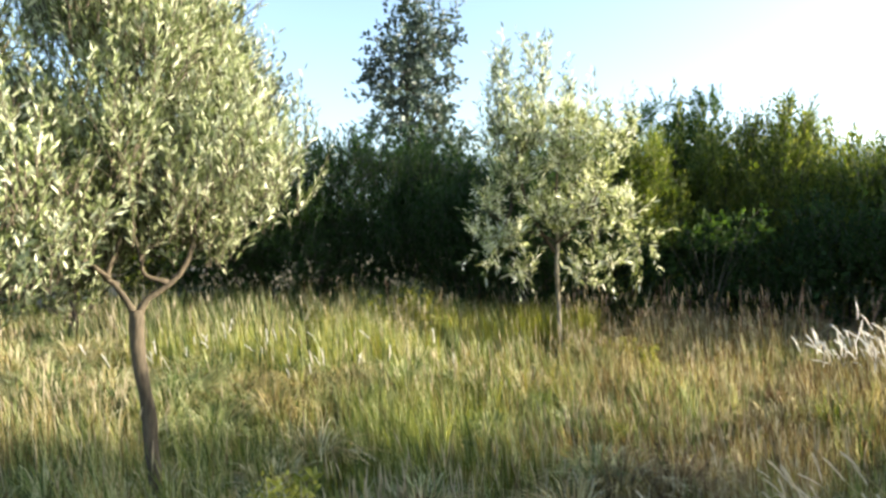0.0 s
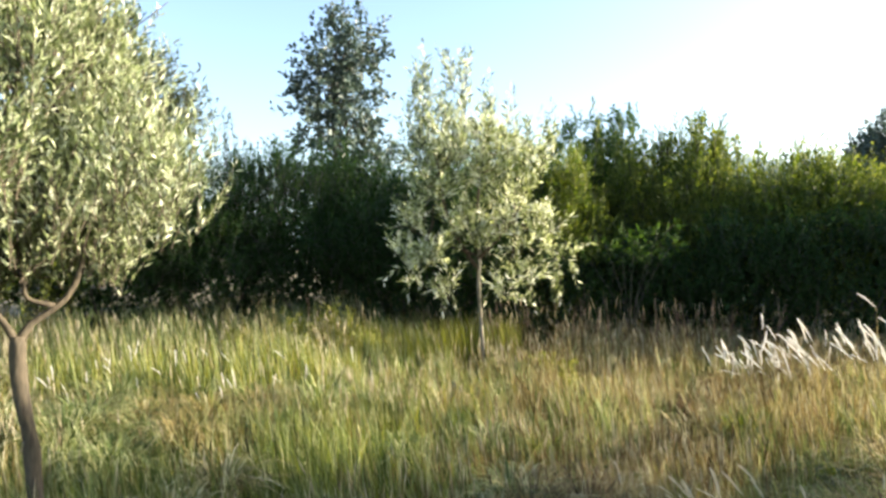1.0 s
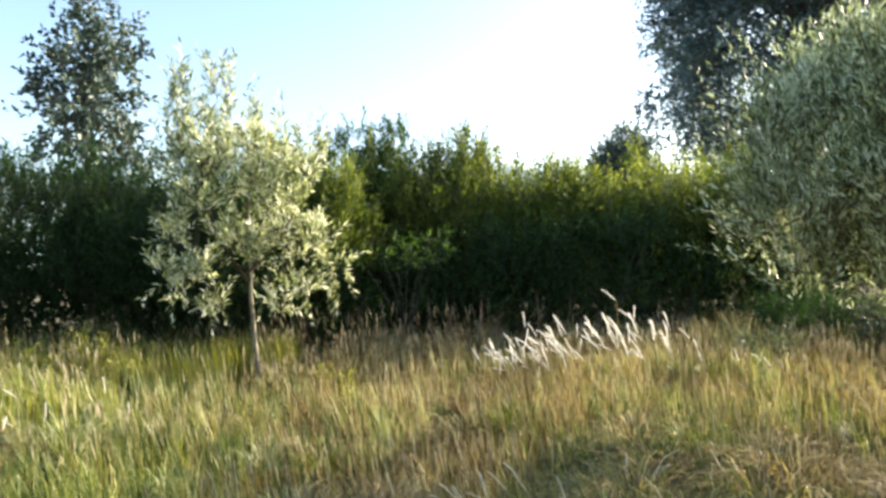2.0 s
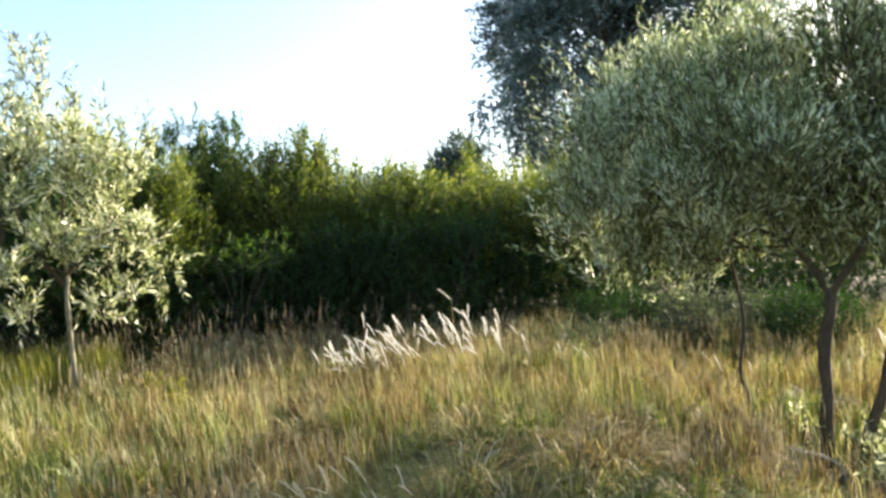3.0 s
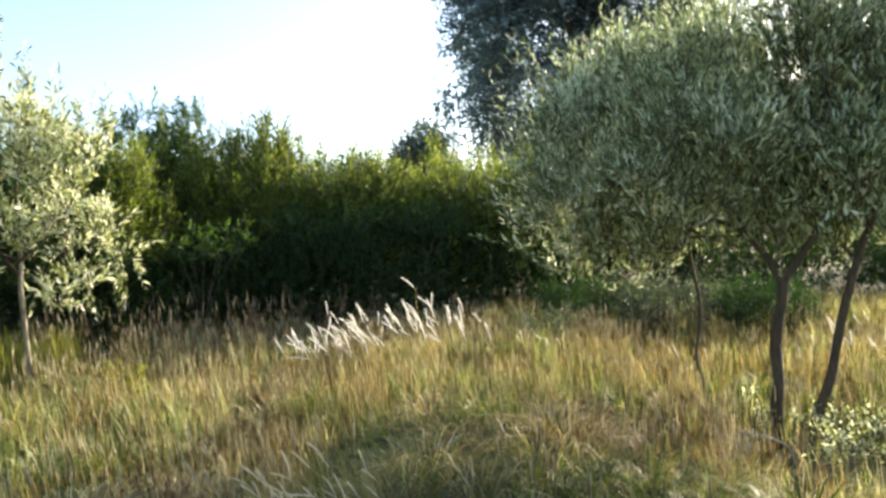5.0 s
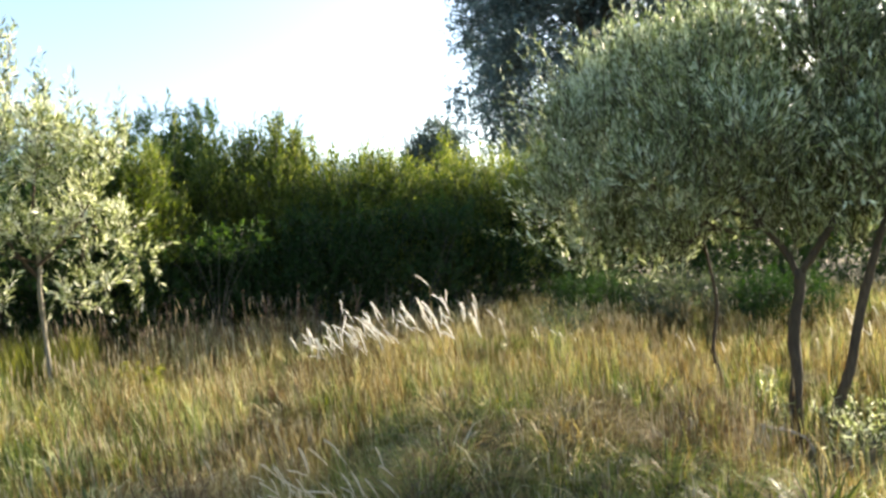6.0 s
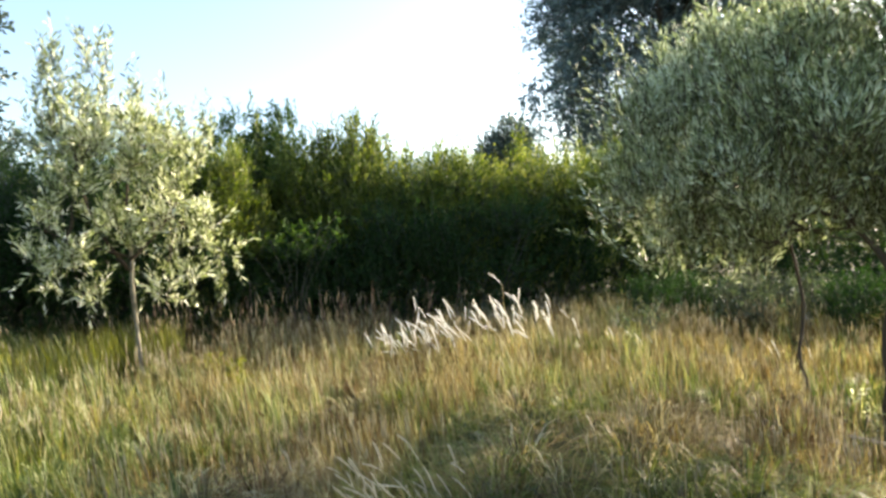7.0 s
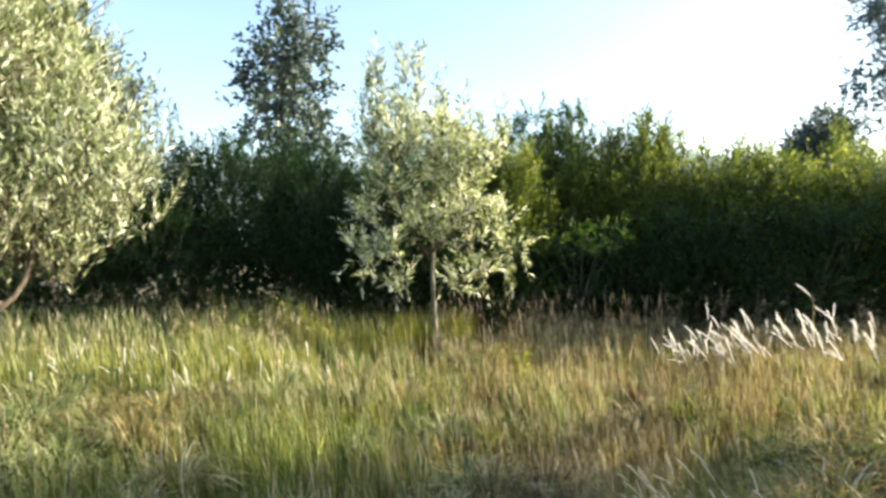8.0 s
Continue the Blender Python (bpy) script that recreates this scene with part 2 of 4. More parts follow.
def foliage(name, parent, rng, lobes, shoots, per, shoot_len, leaf_len, leaf_wid, mat, twig_mat, up=0.7, out=0.6, stray=0.5, droop=0.0, inner=0.3, twig_r=0.004, spread=0.8, label="", keep=None):
    """A crown of leafy shoots: slender twigs and the leaves set along them."""
    base, outward = lobe_places(rng, lobes, shoots, inner)
    if keep is not None:
        ok = keep(base)
        base, outward = base[ok], outward[ok]
        shoots = len(base)
    way = unit(outward * out + np.array([0, 0, up]) + rng.normal(size=(shoots, 3)) * stray)
    ln = shoot_len * (0.5 + rng.random(shoots))
    tip = base + way * ln[:, None] - np.array([0, 0, 1.0]) * (droop * ln)[:, None]
    co, tris = twig_arrays(base, tip, np.full(shoots, twig_r))
    tagged(mesh_from_arrays("twig_growth", co, tris, twig_mat, parent), kind="stuff")
    u = (np.arange(per) + 0.4) / per
    pos = base[:, None] + (tip - base)[:, None] * (u[None, :, None] * 0.98)
    n = shoots * per
    pos = pos.reshape(-1, 3) + rng.normal(size=(n, 3)) * leaf_len * 0.12
    ax = np.repeat(unit(tip - base), per, axis=0)
    lat = unit(np.cross(ax, unit(rng.normal(size=(n, 3)))))
    lw = unit(ax * (1 - spread * 0.45) + lat * spread + rng.normal(size=(n, 3)) * 0.2)
    sd = unit(np.cross(lw, unit(rng.normal(size=(n, 3)))))
    size = 0.65 + 0.6 * rng.random(n)
    co, tris = leaves_arrays(pos, lw, sd, leaf_len * size, leaf_wid * size)
    return tagged(mesh_from_arrays(name, co, tris, mat, parent, label), kind="stuff" if name == "shoot_growth" else "")


def thing(name, place, label, category, group="", kind=""):
    e = new(name)
    e.location = place
    return tagged(e, label, category, group, kind)


def inner_branches(rng, starts, lobes, count, r, mat):
    """Secondary branches that leave the limbs and run into the crown."""
    goals, _ = lobe_places(rng, lobes, count, 0.2)
    for g in goals:
        k = int(np.argmin([np.linalg.norm(np.array(q) - g) + 0.3 * rng.random() for q, _ in starts]))
        s, bough = np.array(starts[k][0]), starts[k][1]
        m = (s + g) / 2 + rng.normal(size=3) * 0.06 * np.linalg.norm(g - s)
        m[2] -= 0.05
        limb("branch", [s, m, g], r, r * 0.25, mat, bough, rng, n=6, sides=5)


# ---- ground and distance ----
def rise(x, y):
    """Gentle unevenness of the meadow."""
    return 0.05 * np.sin(x * 0.9 + 0.5) * np.cos(y * 0.7) + 0.03 * np.sin(x * 2.1 + y * 1.7) + 0.10 * np.exp(-((x - 4.6) ** 2 + (y - 6.0) ** 2) / 3.0)


def build_ground():
    ring = np.concatenate([np.linspace(0, 26, 66), 26 * (2400 / 26) ** (np.arange(1, 16) / 15)])
    seg = 96
    verts, faces = [(0.0, 0.0, float(rise(0.0, 0.0)))], []
    for r in ring[1:]:
        for s in range(seg):
            x, y = r * math.sin(2 * math.pi * s / seg), r * math.cos(2 * math.pi * s / seg)
            verts.append((x, y, float(rise(x, y)) * max(0, min(1, (30 - r) / 8))))
    for s in range(seg):
        faces.append((0, 1 + (s + 1) % seg, 1 + s))
    for k in range(len(ring) - 2):
        for s in range(seg):
            a, b = 1 + k * seg, 1 + (k + 1) * seg
            faces.append((a + s, a + (s + 1) % seg, b + (s + 1) % seg, b + s))
    return tagged(link_mesh("ground", verts, faces, SOIL, smooth=True), "earth with dead thatch under the meadow grass", "ground", kind="structure")


build_ground()


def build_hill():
    """A wooded ridge far off, which shows over the dip in the hedge. Its colour holds the haze."""
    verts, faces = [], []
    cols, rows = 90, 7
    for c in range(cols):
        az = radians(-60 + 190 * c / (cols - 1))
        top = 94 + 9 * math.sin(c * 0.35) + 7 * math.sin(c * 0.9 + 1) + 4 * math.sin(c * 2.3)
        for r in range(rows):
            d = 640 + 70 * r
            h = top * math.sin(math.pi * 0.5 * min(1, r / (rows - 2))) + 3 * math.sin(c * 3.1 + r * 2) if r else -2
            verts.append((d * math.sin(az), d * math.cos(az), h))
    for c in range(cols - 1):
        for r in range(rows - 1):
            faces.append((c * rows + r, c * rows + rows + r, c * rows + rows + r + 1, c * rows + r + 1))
    return tagged(link_mesh("backdrop_hill", verts, faces, HILL, smooth=True), "wooded ridge on the horizon, haze painted into its colour", "hill", kind="structure")


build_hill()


# ---- olive trees ----
def olive(place, label, trunks, limbs, lobes, shoots, seed, branches=16, per=16, shoot_len=0.34, leaf=(0.062, 0.017), extra=(), leaf_kind=OLIVE, bark=None, limb_bark=None, **more):
    """trunks and limbs: (points, radius at the foot, radius at the top), from the tree's foot."""
    rng = np.random.default_rng(seed)
    bark, limb_bark = bark or BARK_SHADED, limb_bark or BARK_SHADED
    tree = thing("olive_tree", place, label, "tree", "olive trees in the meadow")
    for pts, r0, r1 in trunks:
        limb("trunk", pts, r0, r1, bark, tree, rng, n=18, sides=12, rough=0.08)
    ends = []
    for pts, r0, r1 in limbs:
        bough = limb("limb", pts, r0, r1, limb_bark, tree, rng, n=12, sides=8)
        if r1 > 0.003:
            ends += [(pts[-1], bough), (tuple((np.array(pts[-1]) + np.array(pts[-2])) / 2), bough)]
    inner_branches(rng, ends, lobes, branches, 0.013, BARK_SHADED)
    foliage("crown", tree, rng, lobes, shoots, per, shoot_len, leaf[0], leaf[1], leaf_kind, bark, label="silvery grey-green narrow leaves", **more)
    for lb, sh, pr, sl, kw in extra:
        foliage("shoot_growth", tree, rng, lb, sh, pr, sl, leaf[0], leaf[1], leaf_kind, bark, **kw)
    return tree


def clumpy(lobes, per, size, seed, keep=0.45, near=0.7, reach=1.0):
    """The same crown broken into clumps: smaller tufts sit on the skin of each main lobe."""
    rng = np.random.default_rng(seed)
    out = [(*q[:6], q[6] * keep) for q in lobes]
    for q in lobes:
        for k in range(per):
            d = unit(rng.normal(size=3) + np.array([0, 0, 0.15]))
            out.append((*(np.array(q[:3]) + d * np.array(q[3:6]) * rng.uniform(near, reach)), size * rng.uniform(0.7, 1.3), size * rng.uniform(0.7, 1.3), size * rng.uniform(0.8, 1.5), q[6] * (1 - keep) / per))
    return out


# the broad olive whose bent stem forks low
olive((-1.50, 3.65, 0.0), "young olive tree with bent bare trunk and broad sunlit crown",
      [([(0.01, 0, -0.08), (0.0, 0, 0.3), (-0.02, 0, 0.45), (-0.028, 0, 0.6), (-0.042, -0.01, 0.75), (-0.068, -0.02, 0.93), (-0.077, -0.03, 1.08), (-0.073, -0.03, 1.2)], 0.037, 0.036)],
      [([(-0.066, -0.03, 1.16), (-0.04, -0.015, 1.24), (0.026, 0.014, 1.297), (0.105, 0.045, 1.362), (0.16, 0.065, 1.457), (0.19, 0.075, 1.577), (0.203, 0.08, 1.713), (0.27, 0.09, 2.0)], 0.022, 0.009),
       ([(-0.08, -0.03, 1.16), (-0.115, -0.045, 1.243), (-0.164, -0.07, 1.333), (-0.199, -0.085, 1.378), (-0.164, -0.07, 1.507), (-0.144, -0.06, 1.6), (-0.2, 0.0, 1.95)], 0.020, 0.008),
       ([(0.07, 0.03, 1.34), (-0.035, -0.01, 1.378), (-0.053, -0.02, 1.461), (-0.072, -0.026, 1.564), (-0.06, -0.05, 2.0)], 0.014, 0.007),
       ([(-0.16, -0.06, 1.33), (-0.38, 0.1, 1.42), (-0.62, 0.2, 1.6)], 0.017, 0.009),
       ([(-0.19, -0.08, 1.37), (-0.23, -0.28, 1.48), (-0.22, -0.65, 1.58)], 0.013, 0.006),
       ([(0.1, 0.0, 2.5), (0.3, 0.0, 2.6), (0.48, 0.0, 2.72), (0.63, 0.02, 2.85)], 0.005, 0.002)],
      clumpy([(-0.13, 0.0, 2.2, 0.67, 0.77, 0.68, 5), (0.30, 0.14, 1.84, 0.39, 0.51, 0.34, 1.8), (-0.63, 0.1, 1.71, 0.42, 0.51, 0.37, 1.8), (-0.88, 0.0, 1.6, 0.37, 0.42, 0.34, 1.2),
       (-0.19, 0.1, 2.76, 0.46, 0.55, 0.46, 1.6), (-0.19, 0.33, 1.71, 0.56, 0.37, 0.26, 1.3), (-0.2, -0.72, 1.6, 0.31, 0.28, 0.25, 1.1), (0.13, 0.1, 2.5, 0.28, 0.39, 0.35, 1.2),
       (0.03, 0.28, 1.56, 0.30, 0.25, 0.17, 1.1), (0.02, -0.15, 1.7, 0.28, 0.25, 0.16, 0.5), (-0.4, 0.1, 1.52, 0.28, 0.32, 0.16, 0.7), (-0.66, 0.1, 1.36, 0.3, 0.35, 0.2, 0.9), (-0.95, 0.1, 1.3, 0.3, 0.35, 0.22, 0.6)], 18, 0.125, 501, keep=0.3, near=0.65, reach=1.1),
      4150, 11, branches=30, bark=BARK_MID, limb_bark=BARK_MID, per=21, leaf=(0.053, 0.0122), shoot_len=0.32, inner=0.45, up=1.5, stray=0.30, spread=0.5)

# tufts of the middle crown: sideways, height, half width, half height
MIDDLE_TUFTS = [(-0.92, 1.87, 0.27, 0.24), (-1.05, 1.42, 0.2, 0.17), (-0.6, 1.46, 0.3, 0.27), (-0.64, 2.15, 0.34, 0.31), (-0.22, 1.8, 0.34, 0.34), (0.06, 2.36, 0.4, 0.34), (-0.43, 2.62, 0.34, 0.33), (0.47, 2.15, 0.36, 0.33),
                (0.75, 1.8, 0.33, 0.3), (0.98, 1.46, 0.26, 0.18), (0.44, 1.58, 0.25, 0.2), (0.33, 2.7, 0.33, 0.3), (0.66, 2.55, 0.27, 0.26), (-0.05, 2.82, 0.33, 0.26), (-0.76, 2.55, 0.27, 0.26), (-0.46, 1.05, 0.15, 0.22), (0.27, 1.08, 0.14, 0.24), (0.6, 1.2, 0.18, 0.2), (-0.85, 1.2, 0.16, 0.18), (-0.02, 1.55, 0.2, 0.18), (0.16, 1.78, 0.24, 0.22)]
# the middle olive on a straight slim trunk, with tall pale shoots on one side
middle_olive = olive((1.50, 8.67, 0.0), "olive tree with slim straight trunk, pale crown and tall shoots",
      [([(0.03, 0, -0.08), (0.01, 0, 0.3), (-0.015, 0.01, 0.8), (-0.035, 0, 1.15), (-0.02, 0, 1.42), (-0.05, 0, 1.8)], 0.028, 0.022)],
      [([(-0.05, 0, 1.3), (-0.28, 0.0, 1.65), (-0.45, 0.05, 2.1), (-0.55, 0.05, 2.9)], 0.024, 0.010),
       ([(-0.05, 0, 1.4), (0.25, -0.05, 1.7), (0.5, -0.1, 2.1)], 0.022, 0.010),
       ([(-0.06, 0, 1.7), (-0.02, 0.08, 2.2), (0.05, 0.05, 2.7)], 0.024, 0.010),
       ([(-0.05, 0, 1.45), (-0.5, -0.15, 1.6), (-0.85, -0.2, 1.75)], 0.015, 0.007)],
      [q for x, z, a, b in MIDDLE_TUFTS for q in ((x * 0.95, -0.28, z, a * 0.52, 0.2, b * 0.55, a * b * 9), (x * 0.85, 0.3, z + 0.05, a * 0.5, 0.2, b * 0.55, a * b * 6))],
      660, 12, branches=24, per=15, leaf=(0.098, 0.0225), up=0.85, stray=0.34, shoot_len=0.25, droop=0.06, spread=0.56, leaf_kind=OLIVE_PALE, bark=BARK_YOUNG,
      extra=[([(-0.72, 0, 3.15, 0.15, 0.14, 0.6, 1), (-0.28, 0, 3.22, 0.15, 0.14, 0.62, 1), (-0.55, 0, 2.75, 0.38, 0.3, 0.4, 1.2)], 130, 14, 0.42, dict(up=1.4, out=0.35, stray=0.25, spread=0.6)),
             ([(0.10, 0, 3.02, 0.06, 0.06, 0.22, 1), (0.38, 0, 2.95, 0.06, 0.06, 0.2, 1), (0.6, 0, 2.8, 0.07, 0.06, 0.16, 1), (0.86, 0, 2.7, 0.07, 0.06, 0.2, 1)], 34, 13, 0.36, dict(up=1.6, out=0.15, stray=0.15, spread=0.55)),
             ([(-0.5, -0.1, 1.18, 0.12, 0.15, 0.1, 1), (-0.85, 0, 1.3, 0.12, 0.15, 0.1, 1), (0.24, -0.1, 1.2, 0.12, 0.15, 0.1, 1), (0.6, 0, 1.25, 0.14, 0.15, 0.1, 1), (0.98, 0, 1.35, 0.14, 0.14, 0.08, 1)], 20, 13, 0.3, dict(up=-1.1, out=0.3, stray=0.2, spread=0.5))])
middle_olive.scale = (1.03, 1.03, 1.03)

# an olive further back, half hidden by the broad one
olive((-4.75, 8.95, 0.0), "olive tree with a rounded crown standing behind a nearer one",
      [([(0, 0, -0.08), (0.05, 0, 0.6), (0.0, 0, 1.3)], 0.06, 0.045)],
      [([(0, 0, 1.2), (0.3, 0, 1.9), (1.2, 0.1, 2.7)], 0.03, 0.012), ([(0, 0, 1.25), (0.5, 0, 1.8), (1.6, 0, 2.6)], 0.03, 0.012)],
      clumpy([(1.75, 0, 3.0, 0.85, 0.85, 1.0, 5), (1.05, 0, 2.4, 0.6, 0.6, 0.5, 2), (2.1, 0.1, 2.6, 0.5, 0.6, 0.5, 2)], 8, 0.22, 504),
      900, 15, branches=12, per=14, leaf=(0.085, 0.028), leaf_kind=WILLOW)

# the slender olive sapling under the larger crown
olive((5.25, 3.03, 0.0), "slender olive tree with a thin crooked stem, backlit crown",
      [([(0.1, -0.1, -0.06), (0.072, -0.06, 0.24), (0.052, -0.025, 0.37), (0.032, 0.01, 0.546), (0.047, -0.015, 0.74), (0.053, -0.026, 0.945), (0.038, 0.0, 1.15), (0.02, 0.02, 1.3), (-0.06, 0.1, 1.8)], 0.017, 0.013)],
      [([(0.0, 0.03, 1.5), (-0.3, 0.3, 1.9), (-0.5, 0.5, 2.4)], 0.015, 0.008), ([(-0.08, 0.08, 1.7), (0.0, 0.1, 2.2), (0.05, 0.1, 2.7)], 0.015, 0.008)],
      clumpy([(-0.28, 0.5, 2.15, 0.70, 0.70, 0.62, 4), (-0.6, 0.7, 1.7, 0.42, 0.42, 0.42, 1.6), (-0.1, 0.35, 2.6, 0.55, 0.55, 0.38, 1.6), (-0.15, 0.4, 1.45, 0.55, 0.5, 0.2, 0.8), (-0.25, 0.5, 1.3, 0.7, 0.6, 0.16, 0.45)], 19, 0.12, 502, keep=0.1, near=0.5, reach=1.14),
      1900, 13, branches=30, per=18, leaf=(0.066, 0.0125), shoot_len=0.30, up=1.35, stray=0.28, spread=0.42,
      extra=[([(-0.3, 0.5, 2.1, 0.78, 0.78, 0.68, 4), (-0.6, 0.7, 1.75, 0.5, 0.5, 0.5, 2)], 230, 16, 0.52, dict(up=1.2, out=0.9, stray=0.3, inner=0.9, spread=0.5))])

# the olive with two stems from one foot, seen against the light
olive((4.97, 2.20, 0.0), "two-stemmed olive tree with dark crooked trunks, crown seen against the sun",
      [([(0.0, 0.05, -0.08), (-0.01, 0.047, 0.14), (-0.013, 0.055, 0.32), (-0.006, 0.04, 0.52), (-0.012, 0.053, 0.73), (-0.007, 0.04, 0.89), (0.01, 0.007, 1.07), (0.01, 0.005, 1.22)], 0.044, 0.036),
       ([(0.11, -0.13, -0.06), (0.135, -0.138, 0.2), (0.148, -0.17, 0.33), (0.174, -0.236, 0.567), (0.186, -0.27, 0.78), (0.2, -0.303, 0.97), (0.212, -0.34, 1.125), (0.238, -0.414, 1.426), (0.3, -0.5, 1.7)], 0.039, 0.024)],
      [([(0.006, 0.015, 1.16), (-0.019, 0.068, 1.315), (-0.075, 0.186, 1.493), (-0.161, 0.354, 1.618), (-0.24, 0.496, 1.616), (-0.27, 0.546, 1.511)], 0.026, 0.010),
       ([(0.006, 0.015, 1.16), (0.048, -0.083, 1.33), (0.093, -0.192, 1.53), (0.13, -0.286, 1.779), (0.2, -0.3, 2.4)], 0.030, 0.012),
       ([(-0.07, 0.18, 1.48), (-0.15, 0.28, 1.75), (-0.3, 0.4, 2.2)], 0.018, 0.009),
       ([(0.29, -0.48, 1.66), (0.55, -0.65, 1.9), (0.75, -0.75, 2.3)], 0.022, 0.011)],
      # the lobes furthest right are added out of view to shade the crown
      clumpy([(0.15, -0.1, 2.3, 1.04, 1.04, 0.66, 5), (-0.38, 0.38, 2.05, 0.58, 0.58, 0.55, 2), (0.6, -0.6, 2.0, 0.72, 0.72, 0.52, 2.0), (0.0, 0.1, 2.62, 0.75, 0.75, 0.36, 1.4), (0.2, -0.1, 1.8, 0.9, 0.9, 0.33, 1.0), (0.5, -0.7, 2.75, 0.7, 0.7, 0.45, 1.4), (1.0, -0.6, 2.4, 0.7, 0.7, 0.6, 1.6), (-0.2, 0.5, 1.56, 0.45, 0.4, 0.22, 0.45), (0.7, -0.3, 1.58, 0.5, 0.45, 0.22, 0.5), (0.35, 0.15, 1.5, 0.3, 0.35, 0.16, 0.25), (0.05, 0.0, 1.4, 0.22, 0.22, 0.1, 0.1), (0.45, -0.35, 2.3, 0.6, 0.6, 0.6, 1.2), (0.85, 0.1, 1.9, 0.5, 0.6, 0.45, 1.6), (0.3, -0.2, 1.52, 0.75, 0.6, 0.16, 0.7), (1.2, -0.7, 2.75, 0.6, 0.6, 0.55, 1.4), (0.35, 0.1, 2.2, 0.5, 0.5, 0.45, 1.0)], 17, 0.125, 503, keep=0.12, near=0.5, reach=1.12),
      5500, 14, branches=64, per=18, leaf=(0.066, 0.0125), shoot_len=0.30, up=1.35, stray=0.28, spread=0.42,
      extra=[([(0.1, 0.0, 2.3, 1.1, 1.1, 0.75, 4), (-0.38, 0.4, 2.1, 0.66, 0.66, 0.6, 2)], 260, 15, 0.5, dict(up=1.2, out=0.9, stray=0.3, inner=0.9, spread=0.5))])


# ---- the hedge of bushes behind the meadow ----
def bush(place, label, w, d, h, seed, mat=HEDGE, shoots=700, per=14, shoot_len=0.45, leaf=(0.07, 0.026), spikes=0, name="bush", lumps=12, lift=0.0, shoot_mat=None):
    rng = np.random.default_rng(seed)
    b = thing(name, place, label, "bush", "bushes of the hedge")
    for k in range(4):
        a = rng.uniform(0, 6.28)
        limb("stem", [(0.1 * math.cos(a), 0.1 * math.sin(a), -0.08), (0.25 * w * math.cos(a), 0.2 * d * math.sin(a), 0.35 * h), (0.42 * w * math.cos(a), 0.38 * d * math.sin(a), 0.75 * h)], 0.007 * h, 0.003 * h, BARK_DARK, b, rng, n=7, sides=6)
    lobes = [(0, 0, h * 0.42, w * 0.46, d * 0.44, h * 0.41, 8)]
    for k in range(lumps):
        a, q = rng.uniform(0, 6.28), rng.uniform(0.2, 0.46)
        lobes.append((q * w * math.cos(a), q * d * math.sin(a), h * rng.uniform(0.35 + lift * 0.4, 0.82), w * rng.uniform(0.12, 0.22), d * rng.uniform(0.14, 0.22), h * rng.uniform(0.08, 0.16), 0.6))
    foliage("foliage", b, rng, lobes, shoots, per, shoot_len, leaf[0], leaf[1], mat, BARK_DARK, up=1.25 if mat is HEDGE else 1.0, out=0.5, stray=0.35, inner=0.45, spread=0.58 if mat is HEDGE else 0.7)
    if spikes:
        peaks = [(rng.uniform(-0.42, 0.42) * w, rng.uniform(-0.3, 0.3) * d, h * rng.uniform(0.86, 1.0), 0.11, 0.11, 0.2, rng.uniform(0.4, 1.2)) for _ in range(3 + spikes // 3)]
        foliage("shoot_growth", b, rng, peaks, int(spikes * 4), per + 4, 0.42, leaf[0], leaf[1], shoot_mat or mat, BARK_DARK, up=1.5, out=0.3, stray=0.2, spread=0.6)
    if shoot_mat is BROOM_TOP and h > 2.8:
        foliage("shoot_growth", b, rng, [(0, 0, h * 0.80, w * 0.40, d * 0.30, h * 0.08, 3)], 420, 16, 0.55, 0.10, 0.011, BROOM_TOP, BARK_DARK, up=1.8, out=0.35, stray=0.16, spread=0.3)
    if mat is HEDGE and name == "bush":
        foliage("shoot_growth", b, rng, [(q[0], q[1], max(q[2], h * 0.62), q[3] * 0.8, q[4] * 0.8, q[5] * 0.8, 1) for q in lobes[1:13]], 300, per + 2, 0.5, leaf[0] * 1.25, leaf[1] * 0.75, mat, BARK_DARK, up=1.5, out=0.25, stray=0.18, spread=0.45)
    return b


